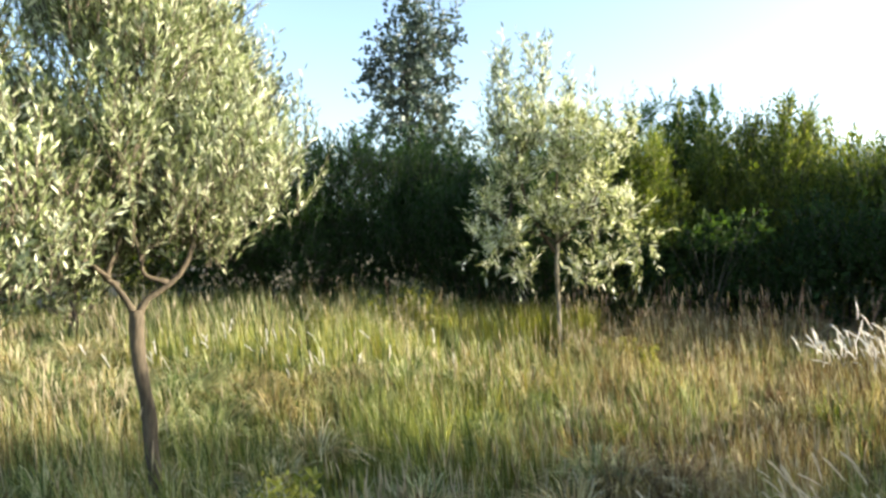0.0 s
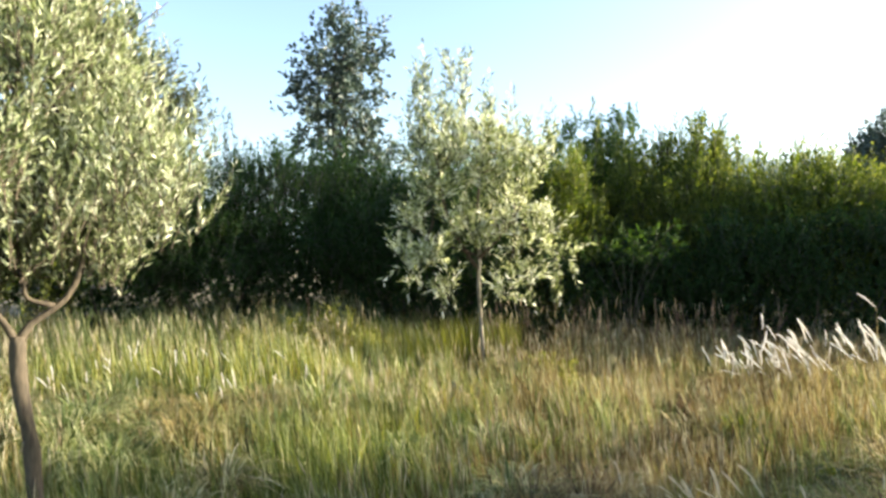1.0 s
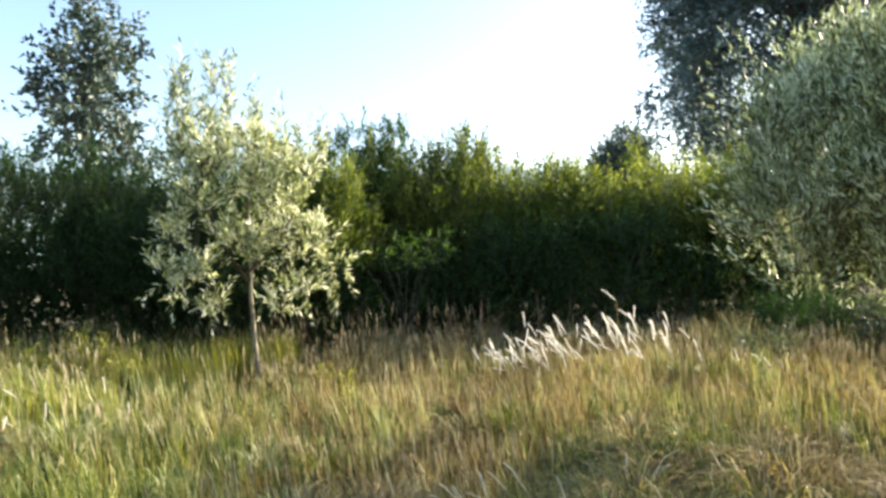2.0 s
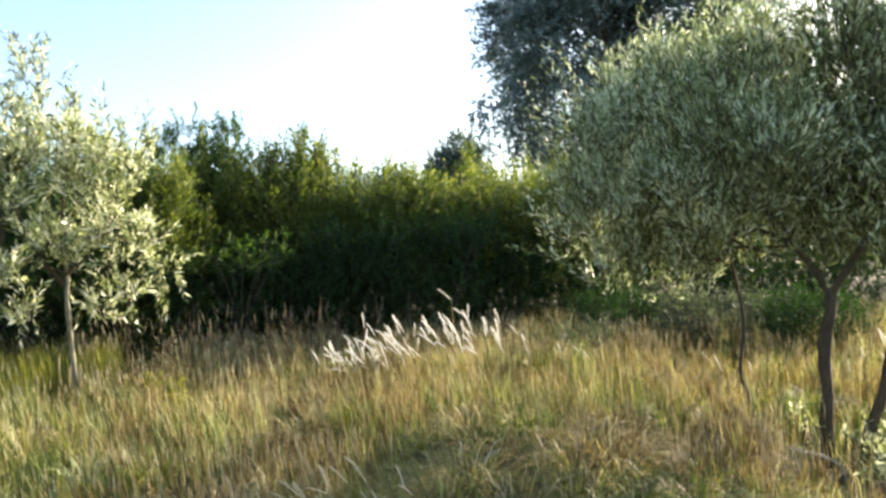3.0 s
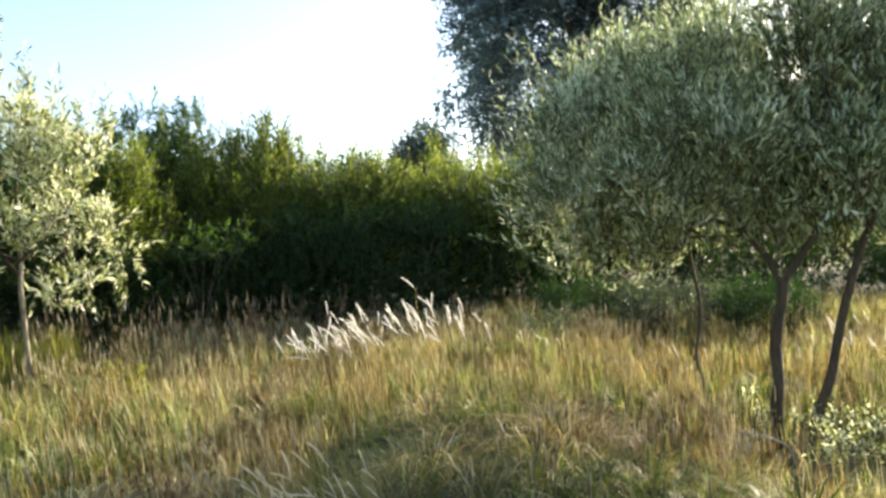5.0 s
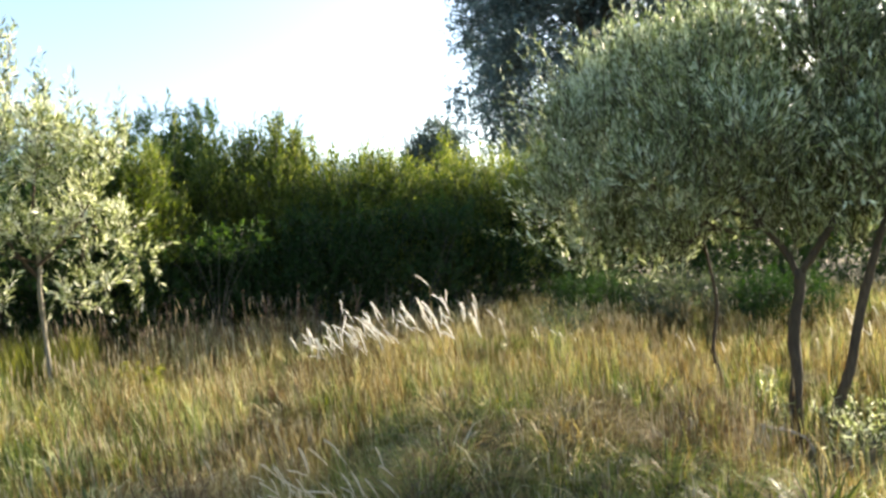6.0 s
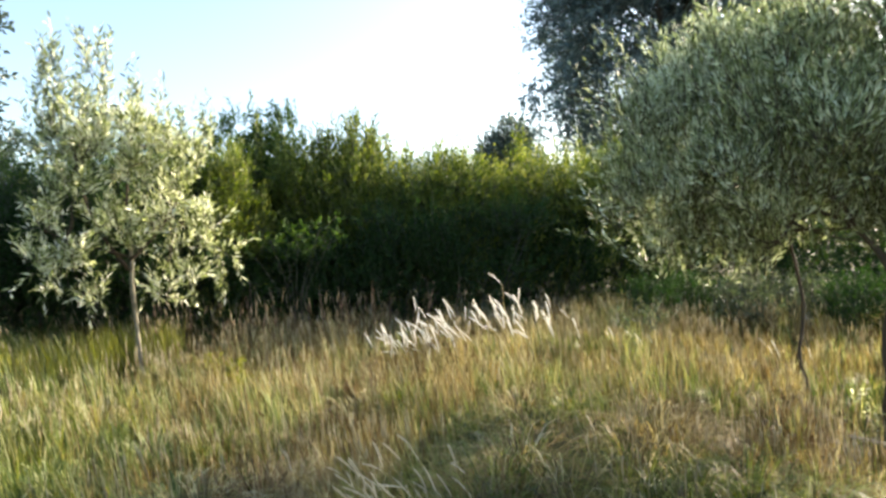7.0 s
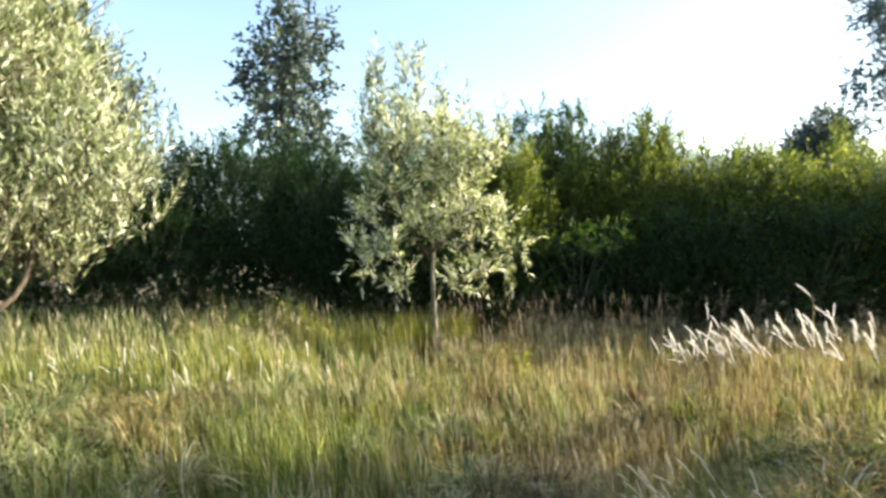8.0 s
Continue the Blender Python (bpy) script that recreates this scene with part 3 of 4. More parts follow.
HEDGEROW = [
    # bearing, distance, width, depth, height, kind, tall shoots
    (-36, 12.0, 3.2, 2.4, 3.0, "grey", 0), (-27, 12.6, 3.2, 2.4, 3.2, "hedge", 10), (-19, 12.8, 3.0, 2.4, 2.9, "grey", 6), (-11.5, 12.6, 2.4, 2.2, 3.0, "grey", 10),
    # bearing 8.8: bush added out of sight behind the olive to shade bushes leftward
    (-4.0, 12.8, 3.0, 2.6, 3.2, "broom", 8), (1.5, 13.4, 2.2, 2.4, 2.9, "broom", 4), (8.8, 11.4, 1.9, 2.2, 3.0, "broom", 0), (3.2, 11.9, 1.5, 2.0, 2.5, "broom", 0), (7.5, 13.6, 3.0, 2.6, 2.9, "hedge", 10), (13.5, 13.2, 2.6, 2.6, 3.2, "hedge", 12), (15.0, 11.5, 1.3, 1.4, 2.9, "hedge", 8), (19.2, 13.2, 1.3, 1.5, 4.3, "round", 0),
    (22.3, 12.6, 1.0, 1.4, 3.2, "hedge", 8), (25.6, 12.7, 1.3, 1.8, 3.45, "hedge", 12), (24.5, 13.0, 2.4, 2.4, 2.95, "hedge", 10), (29.5, 12.8, 2.4, 2.4, 2.95, "hedge", 14), (34.5, 12.9, 2.6, 2.4, 2.6, "hedge", 12), (39.5, 12.9, 2.6, 2.4, 2.7, "hedge", 12), (45, 12.9, 2.8, 2.6, 2.85, "hedge", 14),
    (51, 14.2, 3.4, 2.8, 2.9, "hedge", 10), (58, 16.5, 4.2, 2.8, 2.8, "hedge", 8), (65, 18.5, 4.6, 2.8, 2.7, "hedge", 6), (72, 20.5, 4.8, 2.8, 2.7, "hedge", 6), (80, 22.5, 5.4, 2.8, 2.7, "hedge", 0),
]
LOOKS = {"hedge": (HEDGE, "dense leafy green hedge bush, sunlit on top"), "broom": (BROOM_SHADED, "fine-leaved bush with shade put into its dark leaf colour"), "grey": (BROOM_SHADED, "grey-green willowy bush with thin upright shoots, shade put into its dark leaf colour"), "round": (BROOM_TOP, "dark rounded bush rising above the hedge")}
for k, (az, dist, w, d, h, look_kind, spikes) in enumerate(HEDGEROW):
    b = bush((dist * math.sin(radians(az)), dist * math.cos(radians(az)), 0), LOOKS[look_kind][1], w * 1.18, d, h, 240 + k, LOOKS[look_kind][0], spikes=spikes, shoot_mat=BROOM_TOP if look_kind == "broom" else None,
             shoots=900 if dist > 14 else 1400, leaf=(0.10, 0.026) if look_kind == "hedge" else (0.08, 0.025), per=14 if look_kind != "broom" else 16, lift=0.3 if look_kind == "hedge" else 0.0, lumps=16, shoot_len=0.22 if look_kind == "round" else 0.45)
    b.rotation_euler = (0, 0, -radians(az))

# lower bushes before the hedge and behind the two-stemmed olive; dark leaves paint the hedge foot's shade
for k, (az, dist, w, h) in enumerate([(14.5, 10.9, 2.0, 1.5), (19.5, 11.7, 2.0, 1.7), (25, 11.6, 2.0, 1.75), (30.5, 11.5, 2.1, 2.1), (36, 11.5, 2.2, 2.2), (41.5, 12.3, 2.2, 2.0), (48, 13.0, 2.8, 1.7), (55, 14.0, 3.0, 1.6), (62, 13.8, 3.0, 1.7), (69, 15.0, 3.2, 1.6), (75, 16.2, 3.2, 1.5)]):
    b = bush((dist * math.sin(radians(az)), dist * math.cos(radians(az)), 0), "low fine-leaved bush whose dark leaf colour paints the shade at the hedge's foot", w, 1.3, h, 640 + k, BROOM_SHADED, shoots=480, per=15, leaf=(0.08, 0.028), shoot_len=0.35)
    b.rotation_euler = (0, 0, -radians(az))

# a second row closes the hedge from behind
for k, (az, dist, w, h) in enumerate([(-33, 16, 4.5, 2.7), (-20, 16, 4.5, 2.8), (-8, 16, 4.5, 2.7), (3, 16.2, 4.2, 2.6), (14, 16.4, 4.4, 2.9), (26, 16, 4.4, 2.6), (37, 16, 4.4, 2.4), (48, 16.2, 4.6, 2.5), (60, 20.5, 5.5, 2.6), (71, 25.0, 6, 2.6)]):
    b = bush((dist * math.sin(radians(az)), dist * math.cos(radians(az)), 0), "dense dark bush in the second row of the hedge", w, 2.4, h, 140 + k, BROOM_SHADED, shoots=420, per=9, leaf=(0.17, 0.11))
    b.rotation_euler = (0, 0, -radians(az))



def whips(az, dist, label, count, spread, low, high, seed, mat, leaf, per=26):
    """A shrub of thin upright rods, leafy towards their tips."""
    rng = np.random.default_rng(seed)
    t = thing("rod_shrub", (dist * math.sin(radians(az)), dist * math.cos(radians(az)), 0), label, "shrub")
    t.rotation_euler = (0, 0, -radians(az))
    pos, ways = [], []
    for k in range(count):
        x, y, h = rng.normal() * spread, rng.normal() * 0.12, rng.uniform(low, high)
        pts = [(x * 0.4, y, -0.05), (x * 0.7 + rng.normal() * 0.04, y, h * 0.5), (x + rng.normal() * 0.03, y, h * 0.8), (x + rng.normal() * 0.07, y + rng.normal() * 0.05, h)]
        limb("rod", pts, 0.009, 0.003, BARK_DARK, t, rng, n=8, sides=5)
        line = smooth_line(pts, 40)[22:]
        u = rng.integers(0, len(line) - 1, per)
        pos.append(line[u])
        ways.append(unit(line[u + 1] - line[u]))
    pos, ways = np.vstack(pos), np.vstack(ways)
    n = len(pos)
    way = unit(ways + unit(rng.normal(size=(n, 3))) * 0.75)
    size = rng.uniform(0.6, 1.25, n)
    co, tris = leaves_arrays(pos, way, unit(np.cross(way, rng.normal(size=(n, 3)))), leaf[0] * size, leaf[1] * size)
    mesh_from_arrays("foliage", co, tris, mat, t)
    return t


whips(-11.2, 13.6, "clump of thin grey-green willow rods standing over the hedge", 14, 0.2, 3.3, 4.4, 901, WILLOW, (0.11, 0.022))
whips(-9.0, 13.6, "clump of thin grey-green willow rods standing over the hedge", 12, 0.22, 3.0, 3.8, 902, WILLOW, (0.11, 0.022))
whips(-6.8, 13.8, "clump of thin grey-green willow rods standing over the hedge", 8, 0.18, 2.9, 3.6, 903, WILLOW, (0.11, 0.022))
for k, (az, top, count, spread) in enumerate([(15.5, 4.0, 5, 0.10), (13.6, 3.6, 5, 0.14), (18.9, 4.3, 3, 0.04), (22.9, 3.6, 4, 0.12), (24.2, 3.6, 5, 0.1), (26.4, 3.85, 8, 0.09), (27.7, 3.5, 3, 0.08), (29.2, 3.5, 3, 0.06), (30.6, 3.35, 4, 0.07), (32.6, 3.3, 4, 0.07), (36.8, 3.1, 4, 0.14), (40.0, 3.2, 5, 0.16)]):
    whips(az, 12.4, "leafy upright shoots rising from the hedge's top", count, spread, top - 0.45, top, 910 + k, HEDGE, (0.105, 0.034), 30)

def spreading_shrub(az, dist, label, ends, seed):
    """Thin stems that part low and carry flat leafy tops; ends: sideways, depth and height of each top."""
    rng = np.random.default_rng(seed)
    t = thing("shrub", (dist * math.sin(radians(az)), dist * math.cos(radians(az)), 0), label, "shrub")
    t.rotation_euler = (0, 0, -radians(az))
    lobes = []
    for x, y, z in ends:
        limb("stem", [(x * 0.06, y * 0.1, -0.05), (x * 0.25, y * 0.3, z * 0.5), (x * 0.7, y * 0.8, z * 0.82), (x, y, z)], 0.006, 0.003, BARK_DARK, t, rng, n=10, sides=6)
        lobes += [(x, y, z, 0.13, 0.12, 0.07, 1.0), (x * 0.85, y, z * 0.94, 0.1, 0.1, 0.05, 0.4)]
    foliage("foliage", t, rng, lobes, 5 * len(ends), 9, 0.22, 0.1, 0.03, BROOM_TOP, BARK_DARK, up=0.55, out=0.9, stray=0.4, spread=0.8)
    return t


# this shrub's darker leaf colour stands in for the shade before the hedge
spreading_shrub(21.4, 10.3, "small thin-stemmed shrub with spreading leafy tops before the hedge", [(-0.52, 0.0, 1.36), (-0.32, -0.1, 1.62), (-0.1, 0.1, 1.46), (0.08, 0.0, 1.7), (0.4, -0.1, 1.76), (0.32, 0.1, 1.42), (0.56, 0.05, 1.58)], 80)
# shrubs behind the olives; the shade there is painted by dark leaf colours
for k, (x, y, w, h) in enumerate([(8.3, 6.6, 2.0, 0.95), (9.0, 5.5, 2.0, 0.82), (9.5, 4.4, 1.8, 0.8)]):
    bush((x, y, 0), "grey-green shrub behind the olives, shade put into its leaf colour", w, 1.3, h, 820 + k, (BROOM_SHADED, WILLOW)[k % 2], shoots=360, per=13, leaf=(0.065, 0.022), shoot_len=0.28, name="shrub")
bush((6.25, 5.5, 0), "small pale grey-leaved shrub in the grass", 0.7, 0.6, 0.72, 84, WILLOW, shoots=40, per=12, leaf=(0.06, 0.02), shoot_len=0.22, name="shrub")


# ---- tall trees behind ----
def tall_tree(place, label, height, trunk_r, lobes, shoots, seed, mat, leaf, per, shoot_len, **more):
    rng = np.random.default_rng(seed)
    t = thing("tree", place, label, "tree")
    limb("trunk", [(0, 0, -0.1), (0.1, 0, height * 0.3), (-0.1, 0.1, height * 0.6), (0, 0, height * 0.95)], trunk_r, trunk_r * 0.2, BARK_DARK, t, rng, n=16, sides=10)
    for q in lobes:
        z = max(0.5, q[2] - q[5] * 0.7)
        limb("limb", [(0, 0, z * 0.85), (q[0] * 0.5, q[1] * 0.5, z), (q[0], q[1], q[2])], min(0.06, trunk_r * 0.35), min(0.016, trunk_r * 0.08), BARK_DARK, t, rng, n=8, sides=6)
    foliage("crown", t, rng, lobes, shoots, per, shoot_len, leaf[0], leaf[1], mat, BARK_DARK, twig_r=0.012, **more)
    return t


rng = np.random.default_rng(5)
lobes = []
for k in range(26):
    z = 3.5 + 7.0 * k / 25
    half = np.interp(z, [3.5, 6, 8.0, 9.5, 10.6], [2.1, 2.0, 1.7, 1.4, 1.1])
    a = rng.uniform(0, 6.28)
    lobes.append((half * 0.62 * math.cos(a) + (0.35 if z > 9 else 0), half * 0.62 * math.sin(a), z, 0.95 * half / 2.2 + 0.25, 0.95, 0.75, 1))
tall_tree((-1.25, 30.0, 0), "tall dark broadleaf tree with a loose columnar crown", 10.6, 0.22, lobes, 560, 21, DARK, (0.26, 0.15), 14, 0.9, up=0.2, out=0.5, droop=0.1, inner=0.3)

lobes = []
for k in range(58):
    z = 3.2 + 10.5 * k / 57
    half = np.interp(z, [3, 6, 9, 14], [3.0, 3.8, 4.4, 3.6])
    a = rng.uniform(0, 6.28)
    lobes.append((half * 0.76 * math.cos(a), half * 0.76 * math.sin(a), z, rng.uniform(0.75, 1.3), rng.uniform(0.75, 1.3), rng.uniform(0.6, 1.1), 1))
lobes += [(-2.4, 3.0, 8.5, 0.7, 0.7, 0.8, 1.2), (-2.3, 2.9, 9.6, 0.75, 0.75, 0.8, 1.2), (-2.5, 3.1, 10.6, 0.7, 0.7, 0.7, 1.0), (-1.9, 2.4, 7.5, 0.6, 0.6, 0.6, 0.7), (-0.4, 0.5, 8.6, 0.8, 0.8, 0.8, 1.2), (-0.2, 0.2, 9.6, 0.8, 0.8, 0.8, 1.2), (-0.6, 0.8, 10.4, 0.8, 0.8, 0.7, 1.2), (-0.3, 0.4, 7.5, 0.8, 0.8, 0.8, 1.2), (0.3, -0.3, 10.6, 0.8, 0.8, 0.8, 1.2)]
lobes += [(-5.2, 1.2, 6.0, 0.6, 0.4, 0.45, 0.35), (-4.2, 0.9, 5.7, 0.5, 0.4, 0.4, 0.25), (-3.6, 0.9, 6.8, 0.6, 0.5, 0.4, 0.4)] + [(rng.uniform(-0.4, 1.6), rng.uniform(-1.5, -0.3), 6.5 + k * 0.6, 0.8, 0.8, 0.7, 1.0) for k in range(13)] + [(rng.uniform(0.2, 3.2), rng.uniform(-4.2, -1.6), rng.uniform(6.5, 12.5), 0.9, 0.9, 0.8, 1.0) for k in range(20)]
tall_tree((19.9, 15.8, 0), "big dark blue-green tree with drooping foliage", 14.0, 0.38, lobes, 4500, 22, GUM, (0.23, 0.075), 16, 0.9, up=-0.1, out=0.4, droop=0.5, inner=0.2)

tall_tree((19.2, 23.9, 0), "dark rounded tree beyond the hedge", 6.2, 0.14, [(0, 0, 4.2, 1.5, 1.4, 1.4, 3), (0.2, 0, 5.4, 0.9, 0.9, 0.9, 1.4), (-0.8, 0, 4.6, 0.8, 0.8, 0.8, 1), (0.9, 0, 4.4, 0.9, 0.8, 0.8, 1)], 820, 23, DARK, (0.15, 0.08), 14, 0.5)


# ---- meadow grass ----
def blades(name, label, mat, rng, xy, height, width, lean, bend, kind_cat="grass"):
    """Grass as curved, tapering blades: three levels and a tip."""
    n = len(xy)
    base = np.column_stack([xy, rise(xy[:, 0], xy[:, 1]) - 0.01])
    a = rng.uniform(0, 2 * math.pi, n)
    side = np.column_stack([np.cos(a), np.sin(a), np.zeros(n)])
    la = rng.uniform(0, 2 * math.pi, n)
    tilt = np.column_stack([np.cos(la), np.sin(la), np.zeros(n)]) * (lean * rng.random(n))[:, None] + np.array([-0.08, 0.0, 0.0])
    co = np.empty((n, 5, 3))
    mid = base + np.array([0, 0, 1.0]) * (height * 0.55)[:, None] + tilt * (height * 0.35)[:, None]
    tip = base + np.array([0, 0, 1.0]) * (height * (1 - 0.35 * bend * rng.random(n)))[:, None] + tilt * (height * (1 + bend))[:, None]
    co[:, 0], co[:, 1] = base - side * (width * 0.5)[:, None], base + side * (width * 0.5)[:, None]
    co[:, 2], co[:, 3] = mid - side * (width * 0.42)[:, None], mid + side * (width * 0.42)[:, None]
    co[:, 4] = tip
    i = np.arange(n)[:, None] * 5
    tris = np.concatenate([i + np.array([[0, 1, 3]]), i + np.array([[0, 3, 2]]), i + np.array([[2, 3, 4]])])
    ob = mesh_from_arrays(name, co.reshape(-1, 3), tris, mat)
    return tagged(ob, label, kind_cat, kind="stuff"), tip, tilt


def heads(name, label, mat, rng, tip, tilt, length, width):
    """Slim seed heads: a three-sided spindle on each stalk's tip."""
    n = len(tip)
    way = unit(tilt * 0.9 + np.array([0, 0, 0.8]) + rng.normal(size=(n, 3)) * 0.1)
    s = unit(np.cross(way, np.array([0.4, 0.8, 0.1])))
    q = np.cross(way, s)
    co = np.empty((n, 5, 3))
    co[:, 0] = tip - way * (length * 0.2)[:, None]
    for k in range(3):
        w = 2 * math.pi * k / 3
        co[:, 1 + k] = tip + way * (length * 0.3)[:, None] + (s * math.cos(w) + q * math.sin(w)) * (width * 0.5)[:, None]
    co[:, 4] = tip + way * (length * 0.8)[:, None]
    i = np.arange(n)[:, None] * 5
    tris = np.concatenate([i + np.array([[0, 1 + k, 1 + (k + 1) % 3]]) for k in range(3)] + [i + np.array([[4, 1 + (k + 1) % 3, 1 + k]]) for k in range(3)])
    return tagged(mesh_from_arrays(name, co.reshape(-1, 3), tris, mat), label, "grass", kind="stuff")


def sow(rng, n, near, far, az0=-46, az1=84, power=1.25):
    """Places in a fan of the meadow, denser towards the foot of the path."""
    r = near + (far - near) * rng.random(n) ** power
    a = np.radians(rng.uniform(az0, az1, n))
    return np.column_stack([r * np.sin(a), r * np.cos(a)]), r, np.degrees(a)


def wobble(xy, s, seed):
    return np.sin(xy[:, 0] * s + seed) * np.cos(xy[:, 1] * s * 1.3 + seed * 2) + 0.6 * np.sin(xy[:, 0] * s * 2.3 - xy[:, 1] * s * 1.9 + seed)


def greenness(xy, r, az):
    g = np.interp(az, [-46, -30, -20, 0, 8, 16, 26, 40, 55, 84], [0.62, 0.74, 0.93, 0.97, 0.82, 0.46, 0.32, 0.40, 0.48, 0.55])
    g = g - np.interp(r, [3, 6, 10, 14], [-0.18, 0.0, 0.12, 0.2]) * np.interp(az, [0, 12], [0.3, 1.0])
    g = g - 0.12 * np.exp(-((az - 54) / 15) ** 2) * np.interp(r, [3, 5.5, 7], [1, 0.8, 0])
    return np.clip(0.92 * g + 0.16 * wobble(xy, 1.3, 3.0), 0.04, 0.97)


rng = np.random.default_rng(77)


def tufts(rng, clumps, per, near, far):
    """Blades standing in tufts: places, distance, bearing and how far each leans out."""
    c, r, az = sow(rng, clumps, near, far, power=1.15)
    ok = wobble(c, 2.6, 8.0) + wobble(c, 5.1, 2.0) * 0.8 + 1.1 * rng.normal(size=clumps) > -0.9
    c, r, az = c[ok], r[ok], az[ok]
    clumps = len(c)
    n = clumps * per
    rad = np.repeat(0.03 + 0.07 * rng.random(clumps), per) * np.interp(np.repeat(r, per), [2, 14], [0.8, 1.8])
    a = rng.uniform(0, 2 * math.pi, n)
    xy = np.repeat(c, per, axis=0) + np.column_stack([np.cos(a), np.sin(a)]) * (rad * np.sqrt(rng.random(n)))[:, None]
    size = np.repeat(0.45 + 0.9 * rng.random(clumps), per)
    kind = np.repeat(rng.random(clumps), per)
    return xy, np.repeat(r, per), np.repeat(az, per), size, kind


xy, r, az, size, kind = tufts(rng, 14500, 22, 1.2, 15.0)
g = greenness(xy, r, az)
clear = (np.hypot(xy[:, 0] - 4.8, xy[:, 1] - 2.0) < 0.7) & (rng.random(len(xy)) < 0.8)
clear |= (np.hypot(xy[:, 0] - 3.2, xy[:, 1] - 3.1) < 0.7) & (rng.random(len(xy)) < 0.4)
xy, r, az, size, kind, g = (q[~clear] for q in (xy, r, az, size, kind, g))
tall = np.interp(r, [1.3, 3, 4.4, 6, 8.5, 9.5, 13], [0.24, 0.31, 0.37, 0.38, 0.36, 0.36, 0.34]) * (1 + 0.10 * wobble(xy, 1.9, 1.0) + 0.14 * wobble(xy, 0.9, 4.0)) * size * (0.65 + 0.5 * rng.random(len(xy)))
tall *= 1 + 0.75 * np.interp(r, [8.3, 9.6], [0, 1]) * np.interp(az, [-30, -18, 1, 8], [0.4, 1, 1, 0.15])
tall *= 1 - 0.45 * np.exp(-((az - 9.8) / 1.6) ** 2) * ((r > 6.6) & (r < 8.9))
tall *= 1 + 0.25 * np.exp(-((az - 36) / 9) ** 2) * np.interp(r, [3.6, 4.4], [1, 0])
thick = np.interp(r, [1.3, 4, 14], [0.005, 0.0068, 0.0135]) * (0.6 + 0.7 * rng.random(len(xy)))
kind = 0.72 * kind + 0.28 * rng.random(len(xy))
is_green = kind < 0.14 + 0.72 * g
is_straw = (~is_green) & (rng.random(len(xy)) < np.interp(az, [-46, 5, 18, 32, 45, 52, 64, 84], [0.85, 0.75, 0.6, 0.66, 0.75, 0.7, 0.65, 0.8]))
is_russet = ~(is_green | is_straw)
is_lush = is_green & (rng.random(len(xy)) < np.interp(az, [-30, -14, 6, 14, 24, 32, 46, 54], [0.25, 0.5, 0.5, 0.0, 0.0, 0.6, 0.6, 0.2])) & (r < np.interp(az, [10, 24], [8.0, 4.6]))
is_green &= ~is_lush
blades("meadow_grass", "long green meadow grass", GREEN, rng, xy[is_green], tall[is_green], thick[is_green], 0.28, 0.28)
blades("lush_grass", "long lush yellow-green grass", LUSH, rng, xy[is_lush], tall[is_lush], thick[is_lush], 0.28, 0.28)
blades("dry_grass", "dry straw-coloured grass", STRAW, rng, xy[is_straw], tall[is_straw] * 1.08, thick[is_straw] * 0.8, 0.32, 0.3)
blades("russet_grass", "reddish-brown dead grass", RUSSET, rng, xy[is_russet], tall[is_russet] * 1.05, thick[is_russet] * 0.8, 0.4, 0.4)

# the meadow goes on behind the path
a = np.radians(rng.uniform(84, 314, 42000))
q = 1.2 + 14 * rng.random(len(a)) ** 0.8
back = np.column_stack([q * np.sin(a), q * np.cos(a)])
blades("trodden_grass", "shorter green and dry grass", GREEN, rng, back, 0.3 * (0.5 + rng.random(len(a))), np.full(len(a), 0.012), 0.5, 0.3)

# short trampled grass on the spot where one stands
a = np.radians(rng.uniform(0, 360, 5200))
q = 1.35 * np.sqrt(rng.random(len(a)))
spot = np.column_stack([q * np.sin(a), q * np.cos(a)])
blades("trampled_grass", "short trampled green grass", GREEN, rng, spot, 0.13 * (0.4 + rng.random(len(a))), np.full(len(a), 0.006), 0.8, 0.5)

# grass on stalks with seed heads
xy, r, az = sow(rng, 26000, 2.4, 11.0, power=0.95)
ok = wobble(xy, 1.6, 5.0) + 0.7 * rng.normal(size=len(xy)) > np.interp(az, [-46, -26, -18, 4, 14, 84], [0.8, 1.1, 1.5, 1.35, 0.3, 0.4])
xy, r, az = xy[ok], r[ok], az[ok]
h = np.interp(r, [2, 5, 14], [0.44, 0.58, 0.66]) * (0.7 + 0.45 * rng.random(len(xy))) * np.interp(az, [4, 12, 27], [1, 0.8, 0.72])
_, tip, tilt = blades("grass_stalks", "thin dry grass stalks", STRAW, rng, xy, h, np.interp(r, [2, 14], [0.0035, 0.009]), 0.17, 0.12)
half = rng.random(len(xy)) < np.interp(az, [-46, 0, 10, 18, 32, 45, 84], [0.85, 0.9, 0.7, 0.35, 0.45, 0.8, 0.85])
heads("pale_seed_heads", "slim pale seed heads", SEED, rng, tip[half], tilt[half], rng.uniform(0.11, 0.21, half.sum()), np.interp(r[half], [2, 14], [0.007, 0.014]))
heads("brown_seed_heads", "slim reddish-brown seed heads", RUSSET, rng, tip[~half], tilt[~half], np.full((~half).sum(), 0.10), np.interp(r[~half], [2, 14], [0.007, 0.014]))


# taller seeding grass in front of the hedge, on the dry side and beside the nearer olive
xy, r, az = sow(rng, 470, 7.6, 10.2, 11, 29, 1.0)
more = sow(rng, 420, 7.2, 8.6, -26, 0, 1.0)
xy, r = np.vstack([xy, more[0]]), np.concatenate([r, more[1]])
ok = wobble(xy, 2.2, 9.0) + 0.8 * rng.normal(size=len(xy)) > 0.0
xy, r = xy[ok], r[ok]
